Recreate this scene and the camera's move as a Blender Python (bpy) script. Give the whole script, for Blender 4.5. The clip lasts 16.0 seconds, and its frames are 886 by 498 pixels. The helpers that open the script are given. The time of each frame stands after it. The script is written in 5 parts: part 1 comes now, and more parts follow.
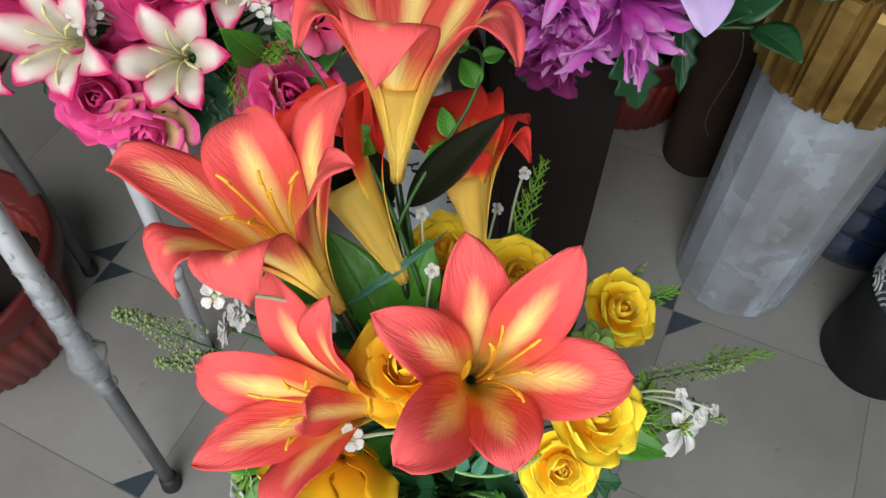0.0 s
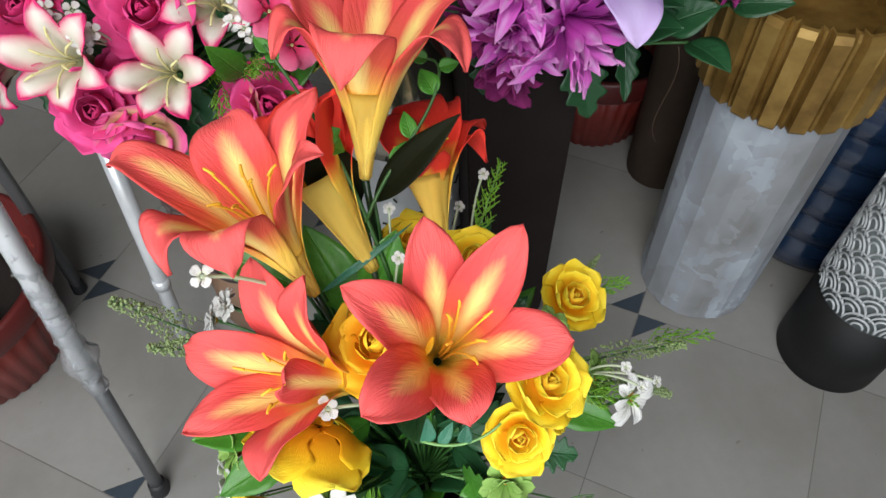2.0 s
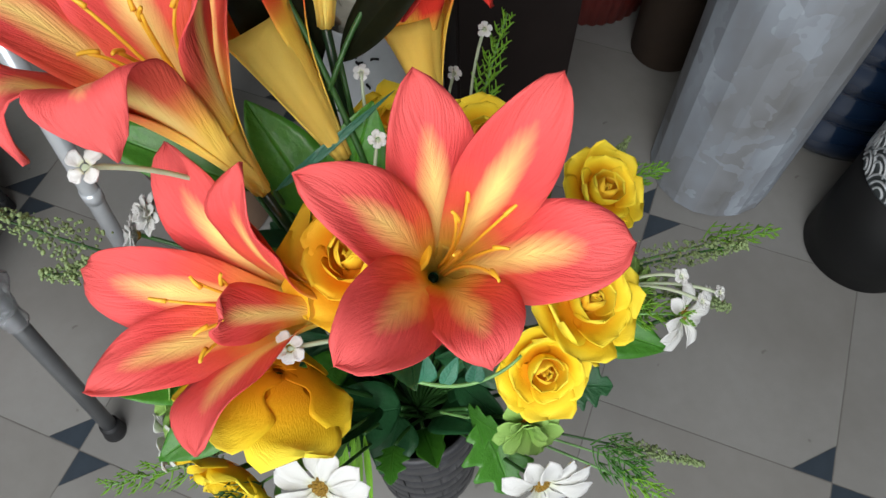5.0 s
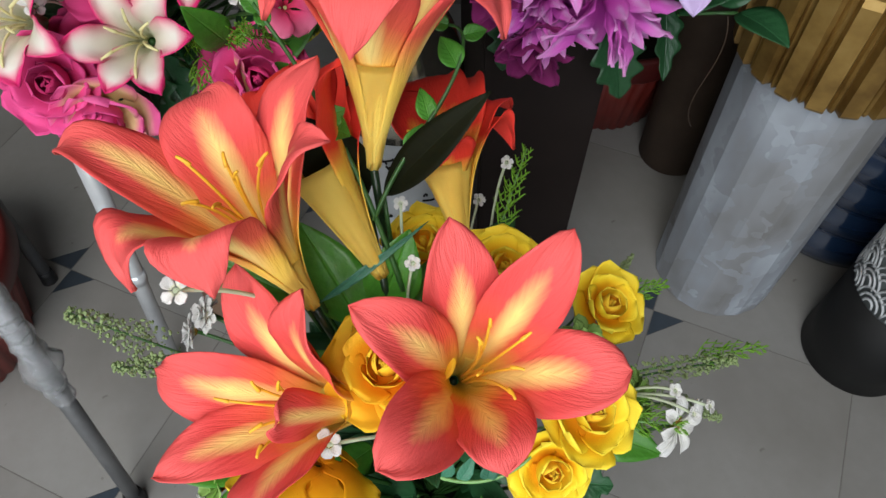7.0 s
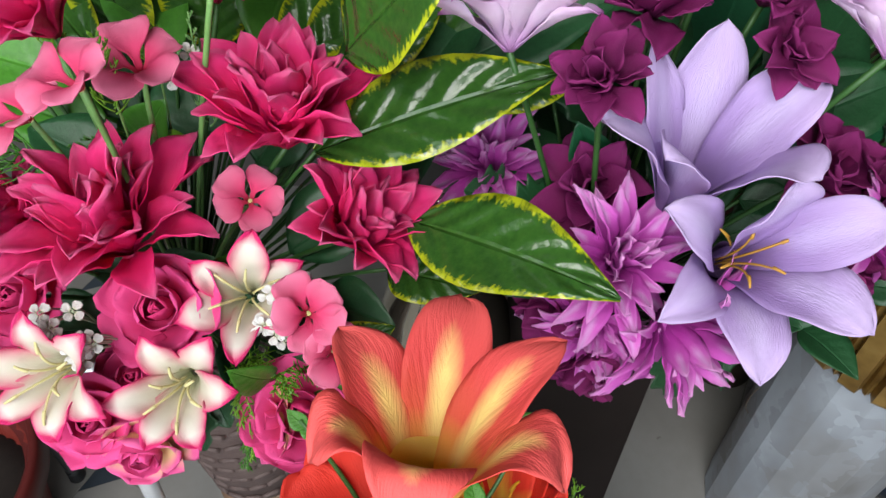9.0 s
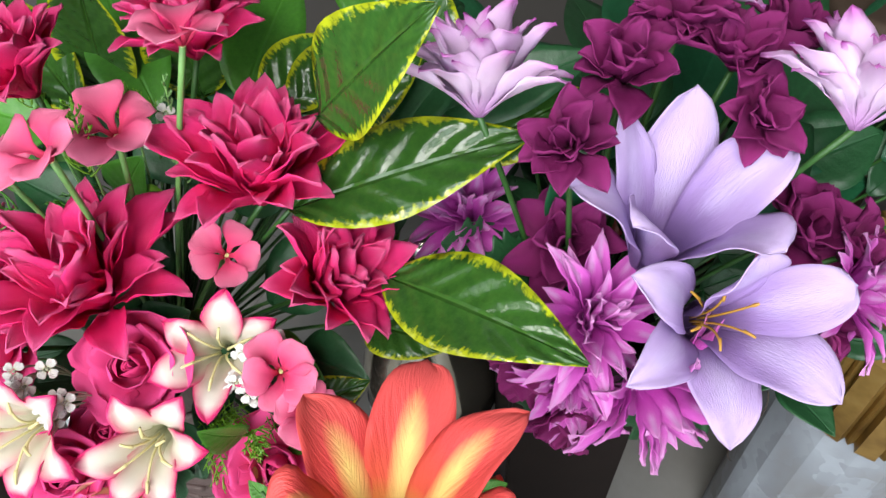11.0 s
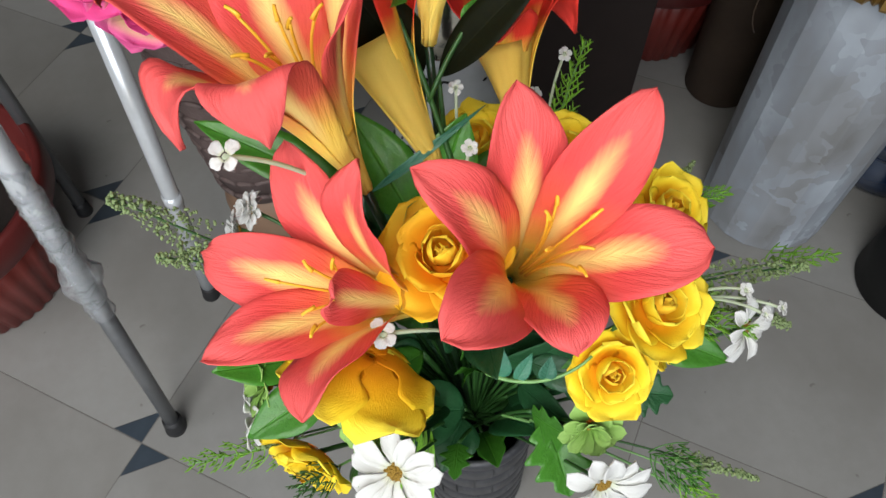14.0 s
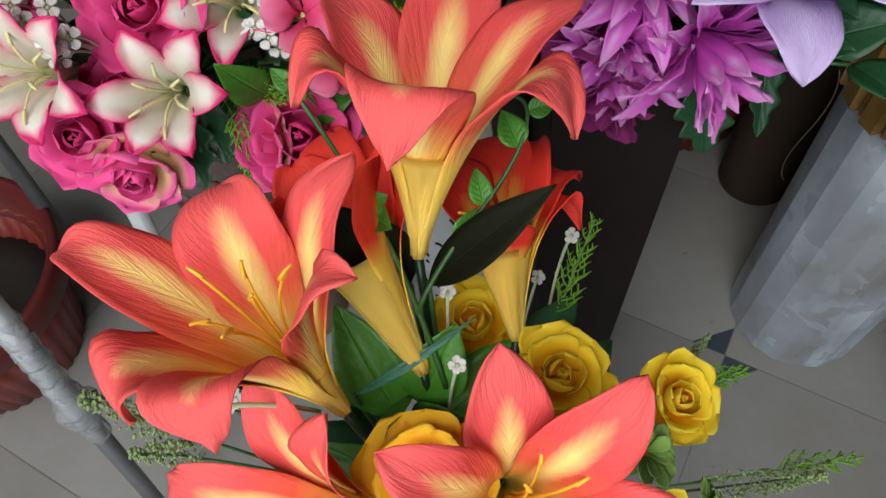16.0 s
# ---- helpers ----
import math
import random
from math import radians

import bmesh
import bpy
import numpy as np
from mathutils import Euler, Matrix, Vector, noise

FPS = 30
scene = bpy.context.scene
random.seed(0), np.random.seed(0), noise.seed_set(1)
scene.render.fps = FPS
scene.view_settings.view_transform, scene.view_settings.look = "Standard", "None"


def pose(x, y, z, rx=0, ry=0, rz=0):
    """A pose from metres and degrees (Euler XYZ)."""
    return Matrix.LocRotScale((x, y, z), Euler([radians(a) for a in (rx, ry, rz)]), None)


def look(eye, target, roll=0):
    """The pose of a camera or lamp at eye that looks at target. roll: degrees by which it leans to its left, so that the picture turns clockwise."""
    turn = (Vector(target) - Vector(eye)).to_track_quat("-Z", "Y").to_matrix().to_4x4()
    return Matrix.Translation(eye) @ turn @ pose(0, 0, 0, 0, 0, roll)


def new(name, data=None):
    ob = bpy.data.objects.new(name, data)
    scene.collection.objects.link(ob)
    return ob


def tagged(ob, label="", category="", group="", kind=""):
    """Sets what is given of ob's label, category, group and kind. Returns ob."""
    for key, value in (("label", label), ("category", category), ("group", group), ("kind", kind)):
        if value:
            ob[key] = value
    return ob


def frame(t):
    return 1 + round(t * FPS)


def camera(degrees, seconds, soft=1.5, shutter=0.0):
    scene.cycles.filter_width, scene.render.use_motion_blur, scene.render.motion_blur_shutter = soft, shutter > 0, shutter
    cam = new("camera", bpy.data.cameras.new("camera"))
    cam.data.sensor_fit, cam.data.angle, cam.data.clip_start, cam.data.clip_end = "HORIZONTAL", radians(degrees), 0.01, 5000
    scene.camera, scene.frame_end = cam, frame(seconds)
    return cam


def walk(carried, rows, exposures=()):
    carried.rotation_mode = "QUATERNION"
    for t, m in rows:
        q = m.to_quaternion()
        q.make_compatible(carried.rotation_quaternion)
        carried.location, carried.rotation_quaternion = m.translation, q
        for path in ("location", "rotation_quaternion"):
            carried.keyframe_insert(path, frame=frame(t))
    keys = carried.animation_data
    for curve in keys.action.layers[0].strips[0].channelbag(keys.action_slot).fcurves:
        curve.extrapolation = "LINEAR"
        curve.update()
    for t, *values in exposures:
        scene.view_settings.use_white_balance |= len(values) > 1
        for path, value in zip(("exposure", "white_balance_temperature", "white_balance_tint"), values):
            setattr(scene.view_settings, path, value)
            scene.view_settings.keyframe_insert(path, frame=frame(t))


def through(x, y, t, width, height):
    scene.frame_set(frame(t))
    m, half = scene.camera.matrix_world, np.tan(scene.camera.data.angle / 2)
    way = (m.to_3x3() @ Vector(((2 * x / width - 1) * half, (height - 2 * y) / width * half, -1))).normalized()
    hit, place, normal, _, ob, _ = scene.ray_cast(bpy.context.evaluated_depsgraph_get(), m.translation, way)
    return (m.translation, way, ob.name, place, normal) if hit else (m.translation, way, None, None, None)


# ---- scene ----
cam = camera(63.4, 16.0)
PATH = [
    (0, (0.014, 0.015, 0.969), (-0.066, 1.099, -0.709), -4.2),
    (0.5, (0.018, 0.024, 0.978), (-0.042, 1.128, -0.689), -3.8),
    (1, (0.018, 0.009, 0.986), (-0.036, 1.122, -0.675), -3.7),
    (1.5, (0.023, -0.015, 0.991), (-0.02, 1.114, -0.659), -3.5),
    (2, (0.031, -0.04, 0.998), (-0.007, 1.113, -0.636), -3.4),
    (2.5, (0.035, -0.056, 0.988), (-0.016, 1.105, -0.641), -3.4),
    (3, (0.035, -0.04, 0.954), (-0.019, 1.067, -0.711), -4.2),
    (3.5, (0.009, -0.008, 0.915), (-0.01, 1.022, -0.799), -4.2),
    (4, (0.011, 0.031, 0.872), (0.029, 0.985, -0.886), -3.5),
    (4.2, (0.016, 0.04, 0.856), (0.038, 0.966, -0.917), -3.1),
    (6.5, (0.016, -0.009, 0.927), (0.013, 1.046, -0.774), -2.5),
    (7, (0.007, 0.021, 0.938), (0.006, 1.128, -0.728), -1.5),
    (7.5, (0.016, 0.064, 0.959), (-0.044, 1.219, -0.674), -3.0),
    (8, (0.04, 0.097, 0.987), (-0.124, 1.32, -0.587), -4.5),
    (8.5, (0.018, 0.135, 1.016), (-0.142, 1.434, -0.496), -3.3),
    (8.7, (0.005, 0.154, 1.021), (-0.105, 1.469, -0.482), -2.9),
    (10.8, (-0.015, 0.202, 1.049), (-0.074, 1.505, -0.468), -1.6),
    (11, (0.021, 0.196, 1.05), (-0.092, 1.53, -0.436), -2.7),
    (11.5, (0.067, 0.164, 1.053), (-0.127, 1.517, -0.407), -4.8),
    (12, (0.034, 0.104, 1.019), (-0.2, 1.395, -0.491), -5.3),
    (12.5, (-0.019, 0.059, 0.98), (-0.18, 1.263, -0.608), -5.5),
    (13, (-0.023, 0.024, 0.948), (-0.129, 1.183, -0.679), -4.9),
    (13.5, (-0.021, 0.008, 0.918), (-0.085, 1.092, -0.761), -3.5),
    (14, (-0.014, -0.004, 0.892), (-0.086, 1.018, -0.826), -4.6),
    (14.5, (-0.009, 0.01, 0.866), (-0.078, 0.958, -0.894), -4.0),
    (15, (-0.007, 0.038, 0.866), (-0.118, 0.991, -0.889), -6.0),
    (15.5, (0.0, 0.072, 0.894), (-0.131, 1.053, -0.844), -6.5),
    (16, (0.012, 0.107, 0.929), (-0.159, 1.161, -0.762), -6.4),
]
walk(cam, [(t, look(eye, target, roll)) for t, eye, target, roll in PATH],
     [(0, -0.34), (0.5, -0.24), (1.5, -0.18), (3.0, -0.12), (3.5, -0.22), (4.0, -0.38), (6.5, -0.4), (7.0, -0.38), (7.5, -0.2), (8.0, -0.1), (8.5, -0.06), (10.8, 0.3), (11.5, 0.36), (12.5, -0.17), (13.0, -0.24), (13.5, -0.25), (14.5, -0.38), (15.5, -0.5), (16, -0.4)])

# ---- light ----
world = bpy.data.worlds.new("world")
scene.world = world
world.use_nodes = True
wt = world.node_tree
sky = wt.nodes.new("ShaderNodeTexSky")
sky.sky_type = "NISHITA"
sky.sun_disc = False
sky.sun_elevation = radians(50)
sky.sun_rotation = radians(160)
wt.links.new(sky.outputs[0], wt.nodes["Background"].inputs[0])
wt.nodes["Background"].inputs[1].default_value = 0.1


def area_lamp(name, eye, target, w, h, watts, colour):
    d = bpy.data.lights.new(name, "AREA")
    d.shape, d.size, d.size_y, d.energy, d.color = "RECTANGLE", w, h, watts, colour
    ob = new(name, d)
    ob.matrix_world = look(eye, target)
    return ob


# daylight of the open shop front behind the camera; an assumed ceiling panel overhead
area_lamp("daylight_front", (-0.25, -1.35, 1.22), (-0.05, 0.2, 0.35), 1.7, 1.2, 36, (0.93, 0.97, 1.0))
# added fill that brightens the left floor; the left wall has no window
area_lamp("fill_left", (-1.75, -0.5, 1.9), (-0.35, -0.1, 0.1), 1.2, 1.2, 15, (0.93, 0.97, 1.0))
area_lamp("ceiling_panel", (-0.3, -0.85, 2.4), (-0.1, 0.1, 0.4), 1.1, 0.8, 42, (1.0, 0.985, 0.96))


# ---- materials ----
class Nodes:
    """Short-hand for building one node material."""

    def __init__(self, name, rough=0.5, metal=0.0):
        self.m = bpy.data.materials.new(name)
        self.m.use_nodes = True
        self.t = self.m.node_tree
        self.b = self.t.nodes["Principled BSDF"]
        self.b.inputs["Roughness"].default_value = rough
        self.b.inputs["Metallic"].default_value = metal
        self.obj = self.node("ShaderNodeTexCoord").outputs["Object"]

    def node(self, kind, **kw):
        n = self.t.nodes.new(kind)
        for k, v in kw.items():
            if isinstance(v, bpy.types.NodeSocket):
                self.t.links.new(v, n.inputs[k.replace("_", " ")])
            elif k.replace("_", " ") in n.inputs:
                n.inputs[k.replace("_", " ")].default_value = v
        return n

    def link(self, a, b):
        self.t.links.new(a, b)

    def put(self, key, v):
        if isinstance(v, bpy.types.NodeSocket):
            self.link(v, self.b.inputs[key])
        else:
            self.b.inputs[key].default_value = v

    def noise(self, scale, detail=3.0, vec=None, rough=0.6):
        n = self.node("ShaderNodeTexNoise", Scale=scale, Detail=detail, Roughness=rough)
        self.link(vec if vec is not None else self.obj, n.inputs["Vector"])
        return n.outputs["Fac"]

    def math(self, op, a, b=0.0, clamp=False):
        n = self.t.nodes.new("ShaderNodeMath")
        n.operation, n.use_clamp = op, clamp
        for i, v in enumerate((a, b)):
            if isinstance(v, bpy.types.NodeSocket):
                self.link(v, n.inputs[i])
            else:
                n.inputs[i].default_value = v
        return n.outputs[0]

    def ramp(self, fac, stops):
        n = self.t.nodes.new("ShaderNodeValToRGB")
        el = n.color_ramp.elements
        while len(el) < len(stops):
            el.new(0.5)
        for e, (p, c) in zip(el, stops):
            e.position = p
            e.color = (*c, 1) if isinstance(c, tuple) else (c, c, c, 1)
        self.link(fac, n.inputs[0])
        return n.outputs[0]

    def mix(self, fac, a, b, mode="MIX"):
        n = self.t.nodes.new("ShaderNodeMix")
        n.data_type, n.blend_type = "RGBA", mode
        for i, v in ((0, fac), (6, a), (7, b)):
            if isinstance(v, bpy.types.NodeSocket):
                self.link(v, n.inputs[i])
            else:
                n.inputs[i].default_value = (*v, 1) if isinstance(v, tuple) else v
        return n.outputs[2]

    def bump(self, height, strength, dist=0.002):
        n = self.node("ShaderNodeBump", Strength=strength, Distance=dist)
        self.link(height, n.inputs["Height"])
        self.link(n.outputs[0], self.b.inputs["Normal"])
        return n.outputs[0]

    def uv(self):
        sep = self.t.nodes.new("ShaderNodeSeparateXYZ")
        self.link(self.node("ShaderNodeTexCoord").outputs["UV"], sep.inputs[0])
        return sep.outputs[0], sep.outputs[1]

    def combine(self, x, y, z=0.0):
        n = self.t.nodes.new("ShaderNodeCombineXYZ")
        for i, v in enumerate((x, y, z)):
            if isinstance(v, bpy.types.NodeSocket):
                self.link(v, n.inputs[i])
            else:
                n.inputs[i].default_value = v
        return n.outputs[0]

    def rnd(self):
        return self.t.nodes.new("ShaderNodeObjectInfo").outputs["Random"]

    def glow_through(self, colour, amount):
        """Thin cloth lets some light through."""
        tr = self.t.nodes.new("ShaderNodeBsdfTranslucent")
        mx = self.t.nodes.new("ShaderNodeMixShader")
        out = self.t.nodes["Material Output"]
        if isinstance(colour, bpy.types.NodeSocket):
            self.link(colour, tr.inputs[0])
        else:
            tr.inputs[0].default_value = (*colour, 1)
        mx.inputs[0].default_value = amount
        self.link(self.b.outputs[0], mx.inputs[1])
        self.link(tr.outputs[0], mx.inputs[2])
        self.link(mx.outputs[0], out.inputs[0])


def petal_material(name, along, centre=None, edge=None, veins=0.5, vary=0.25, rough=0.55, through=0.10, across=14.0, streak=(0.35, 0.5, 0.75, 0.9), wide=1.75, soften=0.5, fan=False):
    """Printed cloth petal: colours along its length, a paler or brighter middle streak, a tinted edge, pressed veins."""
    n = Nodes(name, rough)
    u, v = n.uv()
    du = n.math("ABSOLUTE", n.math("SUBTRACT", u, 0.5))
    du = n.math("MULTIPLY", du, 2.0)
    soft = n.noise(22, 2)
    wob = n.math("MULTIPLY", n.math("SUBTRACT", soft, 0.5), 0.35)
    vv = n.math("ADD", v, n.math("MULTIPLY", wob, 0.4), clamp=True)
    col = n.ramp(vv, along)
    fine = n.noise(9, 3, n.combine(n.math("MULTIPLY", u, across), n.math("MULTIPLY", v, 1.6), n.math("MULTIPLY", n.rnd(), 30.0)))
    if fan:
        c = n.math("SUBTRACT", v, n.math("MULTIPLY", du, 0.42))
        fine = n.noise(9, 3, n.combine(n.math("MULTIPLY", c, 2.3), n.math("MULTIPLY", u, 0.7), n.math("MULTIPLY", n.rnd(), 30.0)))
    if centre:
        band = n.ramp(v, [(streak[0], 0.0), (streak[1], 1.0), (streak[2], 1.0), (streak[3], 0.0)])
        mid = n.math("SUBTRACT", 1.0, n.math("MULTIPLY", n.math("ADD", du, n.math("MULTIPLY", wob, 0.9)), wide), clamp=True)
        mask = n.math("MULTIPLY", n.math("POWER", mid, 0.65), band)
        mask = n.math("MULTIPLY", n.math("SUBTRACT", n.math("ADD", mask, n.math("MULTIPLY", fine, soften)), soften * 0.5 + 0.24, clamp=True), 1.5, clamp=True)
        col = n.mix(mask, col, centre)
    if edge:
        lip = n.math("ADD", n.math("MULTIPLY", n.math("POWER", du, 2.2), n.ramp(v, [(0.3, 0.0), (0.6, 1.0)])), n.ramp(vv, [(0.82, 0.0), (0.97, 1.0)]), clamp=True)
        lip = n.math("MULTIPLY", lip, n.math("ADD", 0.6, n.math("MULTIPLY", fine, 0.8)), clamp=True)
        col = n.mix(lip, col, edge)
    tone = n.math("ADD", 1.0 - vary / 2, n.math("MULTIPLY", n.math("ADD", n.math("MULTIPLY", n.rnd(), 0.5), n.math("MULTIPLY", fine, 0.5)), vary))
    col = n.mix(1.0, col, n.combine(tone, tone, tone), "MULTIPLY")
    n.put("Base Color", col)
    n.put("Specular IOR Level", 0.22)
    weave = n.noise(900, 1)
    h = n.math("ADD", n.math("MULTIPLY", fine, 1.0), n.math("MULTIPLY", weave, 0.12))
    n.bump(h, veins, 0.0032)
    n.glow_through(col, through)
    return n.m


def leaf_material(name, dark, light, edge=None, rough=0.35, veins=0.5, blotch=0.5, through=0.12, ribs=0.08, spec=0.5):
    n = Nodes(name, rough)
    n.put("Specular IOR Level", spec)
    u, v = n.uv()
    du = n.math("MULTIPLY", n.math("ABSOLUTE", n.math("SUBTRACT", u, 0.5)), 2.0)
    big = n.noise(30, 3)
    col = n.mix(n.math("MULTIPLY", big, blotch * 1.6, clamp=True), dark, light)
    rib = n.math("SINE", n.math("MULTIPLY", n.math("SUBTRACT", v, n.math("MULTIPLY", du, 0.25)), 40.0))
    mid = n.math("SUBTRACT", 1.0, n.math("MULTIPLY", du, 14.0), clamp=True)
    col = n.mix(n.math("MULTIPLY", mid, 0.45), col, light)
    if edge:
        jag = n.noise(5, 1, n.combine(n.math("MULTIPLY", u, 2.0), n.math("MULTIPLY", v, 9.0), n.rnd()))
        fleck = n.noise(30, 2, n.combine(n.math("MULTIPLY", u, 3.0), n.math("MULTIPLY", v, 2.0), n.rnd()))
        lip = n.math("ADD", n.math("POWER", du, 2.0), n.math("ADD", n.math("MULTIPLY", n.math("SUBTRACT", jag, 0.5), 0.8), n.math("MULTIPLY", n.math("SUBTRACT", fleck, 0.5), 0.3)))
        col = n.mix(n.ramp(lip, [(0.68, 0.0), (0.88, 1.0)]), col, edge)
    tone = n.math("ADD", 0.75, n.math("MULTIPLY", n.rnd(), 0.5))
    col = n.mix(1.0, col, n.combine(tone, tone, tone), "MULTIPLY")
    n.put("Base Color", col)
    n.bump(n.math("ADD", n.math("MULTIPLY", rib, ribs), n.math("ADD", n.math("MULTIPLY", mid, -1.0), n.math("MULTIPLY", big, 0.35))), veins, 0.002)
    n.glow_through(col, through)
    return n.m


def plain(name, colour, rough=0.5, metal=0.0, spread=0.25, scale=40, bump=0.1, spec=0.5):
    n = Nodes(name, rough, metal)
    n.put("Specular IOR Level", spec)
    f = n.noise(scale, 4)
    lo = tuple(c * (1 - spread) for c in colour)
    hi = tuple(min(1, c * (1 + spread)) for c in colour)
    n.put("Base Color", n.mix(f, lo, hi))
    if bump:
        n.bump(n.noise(scale * 4, 3), bump, 0.001)
    return n.m


CORAL = (0.79, 0.086, 0.084)
M_LILY = petal_material("coral_lily_petal", [(0.0, (1.0, 0.79, 0.19)), (0.30, (1.0, 0.67, 0.11)), (0.50, (0.83, 0.13, 0.075)), (0.66, CORAL), (1.0, (0.82, 0.125, 0.12))], (1.0, 0.76, 0.26), None, 0.42, 0.06, through=0.10, streak=(0.20, 0.40, 0.62, 0.92), wide=2.1, across=4.5, soften=0.24, fan=True)
M_LILY_RED = petal_material("red_lily_petal", [(0.0, (1.0, 0.78, 0.18)), (0.40, (1.0, 0.63, 0.08)), (0.52, (0.84, 0.045, 0.025)), (1.0, (0.86, 0.06, 0.045))], (0.96, 0.58, 0.07), None, 0.3, 0.08, through=0.10, streak=(0.3, 0.42, 0.5, 0.70), wide=2.2, across=4.5, soften=0.3)
M_STAMEN = plain("yellow_stamen", (0.85, 0.48, 0.03), 0.5, 0, 0.15, 200)
M_YROSE = petal_material("yellow_rose_petal", [(0.0, (1.0, 0.38, 0.01)), (0.45, (1.0, 0.56, 0.015)), (0.78, (1.0, 0.74, 0.03)), (1.0, (1.0, 0.82, 0.07))], None, None, 0.3, 0.05, through=0.16, across=8)
M_YROSE_IN = petal_material("orange_rose_heart", [(0.0, (1.0, 0.30, 0.01)), (0.5, (1.0, 0.44, 0.015)), (1.0, (1.0, 0.66, 0.04))], None, None, 0.3, 0.10, through=0.16, across=8)
M_WHITE = petal_material("white_petal", [(0.0, (0.62, 0.66, 0.40)), (0.3, (0.72, 0.72, 0.68)), (1.0, (0.75, 0.75, 0.74))], None, None, 0.35, 0.12, through=0.10)
M_GREENFLOWER = petal_material("pale_green_petal", [(0.0, (0.16, 0.34, 0.04)), (1.0, (0.36, 0.58, 0.16))], None, None, 0.4, 0.3)
M_WLILY = petal_material("white_pink_petal", [(0.0, (0.60, 0.62, 0.36)), (0.35, (0.74, 0.71, 0.56)), (1.0, (0.80, 0.76, 0.72))], None, (0.74, 0.015, 0.17), 0.4, 0.15)
M_PROSE = petal_material("pink_rose_petal", [(0.0, (0.58, 0.03, 0.14)), (0.35, (0.70, 0.045, 0.20)), (1.0, (0.80, 0.085, 0.30))], None, None, 0.3, 0.25, through=0.12, across=8)
M_PROSE_TIP = petal_material("cream_pink_rose_petal", [(0.0, (0.80, 0.60, 0.26)), (0.6, (0.80, 0.55, 0.30)), (0.85, (0.74, 0.12, 0.30)), (1.0, (0.74, 0.10, 0.32))], None, None, 0.3, 0.2, through=0.10, across=8)
M_PROSE_IN = petal_material("dark_pink_rose_heart", [(0.0, (0.40, 0.01, 0.05)), (1.0, (0.58, 0.03, 0.15))], None, None, 0.3, 0.25, across=8)
# the pale tip colour paints in the satin sheen of the petals
M_HOT = petal_material("hot_pink_petal", [(0.0, (0.80, 0.006, 0.11)), (0.4, (1.0, 0.014, 0.17)), (0.8, (1.0, 0.05, 0.26)), (1.0, (1.0, 0.17, 0.40))], None, None, 0.7, 0.15, rough=0.40, through=0.10)
M_PINK = petal_material("pink_blossom_petal", [(0.0, (0.66, 0.03, 0.10)), (0.4, (0.76, 0.07, 0.20)), (1.0, (0.84, 0.24, 0.40))], None, None, 0.4, 0.3, through=0.14)
M_LILAC = petal_material("lavender_petal", [(0.0, (0.20, 0.11, 0.30)), (0.34, (0.22, 0.13, 0.34)), (0.46, (0.40, 0.26, 0.58)), (0.7, (0.58, 0.42, 0.77)), (1.0, (0.68, 0.53, 0.85))], (0.68, 0.55, 0.87), None, 0.5, 0.14, streak=(0.42, 0.6, 0.8, 0.98), through=0.10, across=9, soften=0.8)
M_LILAC_SPIKE = petal_material("pale_lilac_petal", [(0.0, (0.56, 0.26, 0.60)), (0.45, (0.86, 0.66, 0.90)), (0.82, (0.84, 0.54, 0.86)), (1.0, (0.62, 0.12, 0.56))], None, None, 0.5, 0.2, through=0.10)
M_PURPLE = petal_material("bright_purple_petal", [(0.0, (0.26, 0.012, 0.20)), (0.4, (0.58, 0.055, 0.46)), (0.75, (0.78, 0.16, 0.66)), (1.0, (0.90, 0.42, 0.82))], (0.84, 0.40, 0.80), None, 0.6, 0.35, through=0.10, streak=(0.5, 0.7, 0.9, 1.0), soften=0.9)
M_PLUM = petal_material("plum_petal", [(0.0, (0.07, 0.005, 0.035)), (0.5, (0.20, 0.014, 0.105)), (1.0, (0.29, 0.03, 0.17))], None, None, 0.5, 0.4)
M_LEAF_EMERALD = leaf_material("emerald_leaf", (0.006, 0.065, 0.024), (0.016, 0.125, 0.05), None, 0.45)
M_LEAF = leaf_material("green_leaf", (0.035, 0.15, 0.015), (0.09, 0.31, 0.03))
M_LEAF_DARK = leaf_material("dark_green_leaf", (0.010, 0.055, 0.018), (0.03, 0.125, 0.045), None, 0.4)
# olive-black leaf, its colour lowered further because it faces away from the light
M_LEAF_BLACK_SHADED = leaf_material("shaded_olive_black_leaf", (0.004, 0.005, 0.002), (0.012, 0.014, 0.004), None, 0.6, 0.15, spec=0.12)
M_LEAF_VAR = leaf_material("variegated_leaf", (0.014, 0.060, 0.010), (0.055, 0.15, 0.022), (0.40, 0.46, 0.014), 0.16, 0.8, ribs=0.40)
M_LEAF_LIME = leaf_material("lime_leaf", (0.10, 0.30, 0.015), (0.24, 0.46, 0.03), None, 0.45)
M_LEAF_BLUE = leaf_material("blue_green_leaf", (0.015, 0.11, 0.06), (0.08, 0.30, 0.18), None, 0.4)
M_CALADIUM = leaf_material("caladium_leaf", (0.60, 0.34, 0.24), (0.50, 0.55, 0.30), (0.05, 0.22, 0.02), 0.5)
M_STEM = plain("green_stem", (0.03, 0.10, 0.02), 0.45, 0, 0.3, 120)
M_STEM_LIGHT = plain("light_green_stem", (0.16, 0.34, 0.10), 0.45, 0, 0.3, 120)
M_STEM_PALE = plain("pale_stem", (0.45, 0.52, 0.36), 0.5, 0, 0.2, 120)
M_STEM_DARK = plain("dark_stem", (0.012, 0.03, 0.012), 0.3, 0, 0.3, 120)
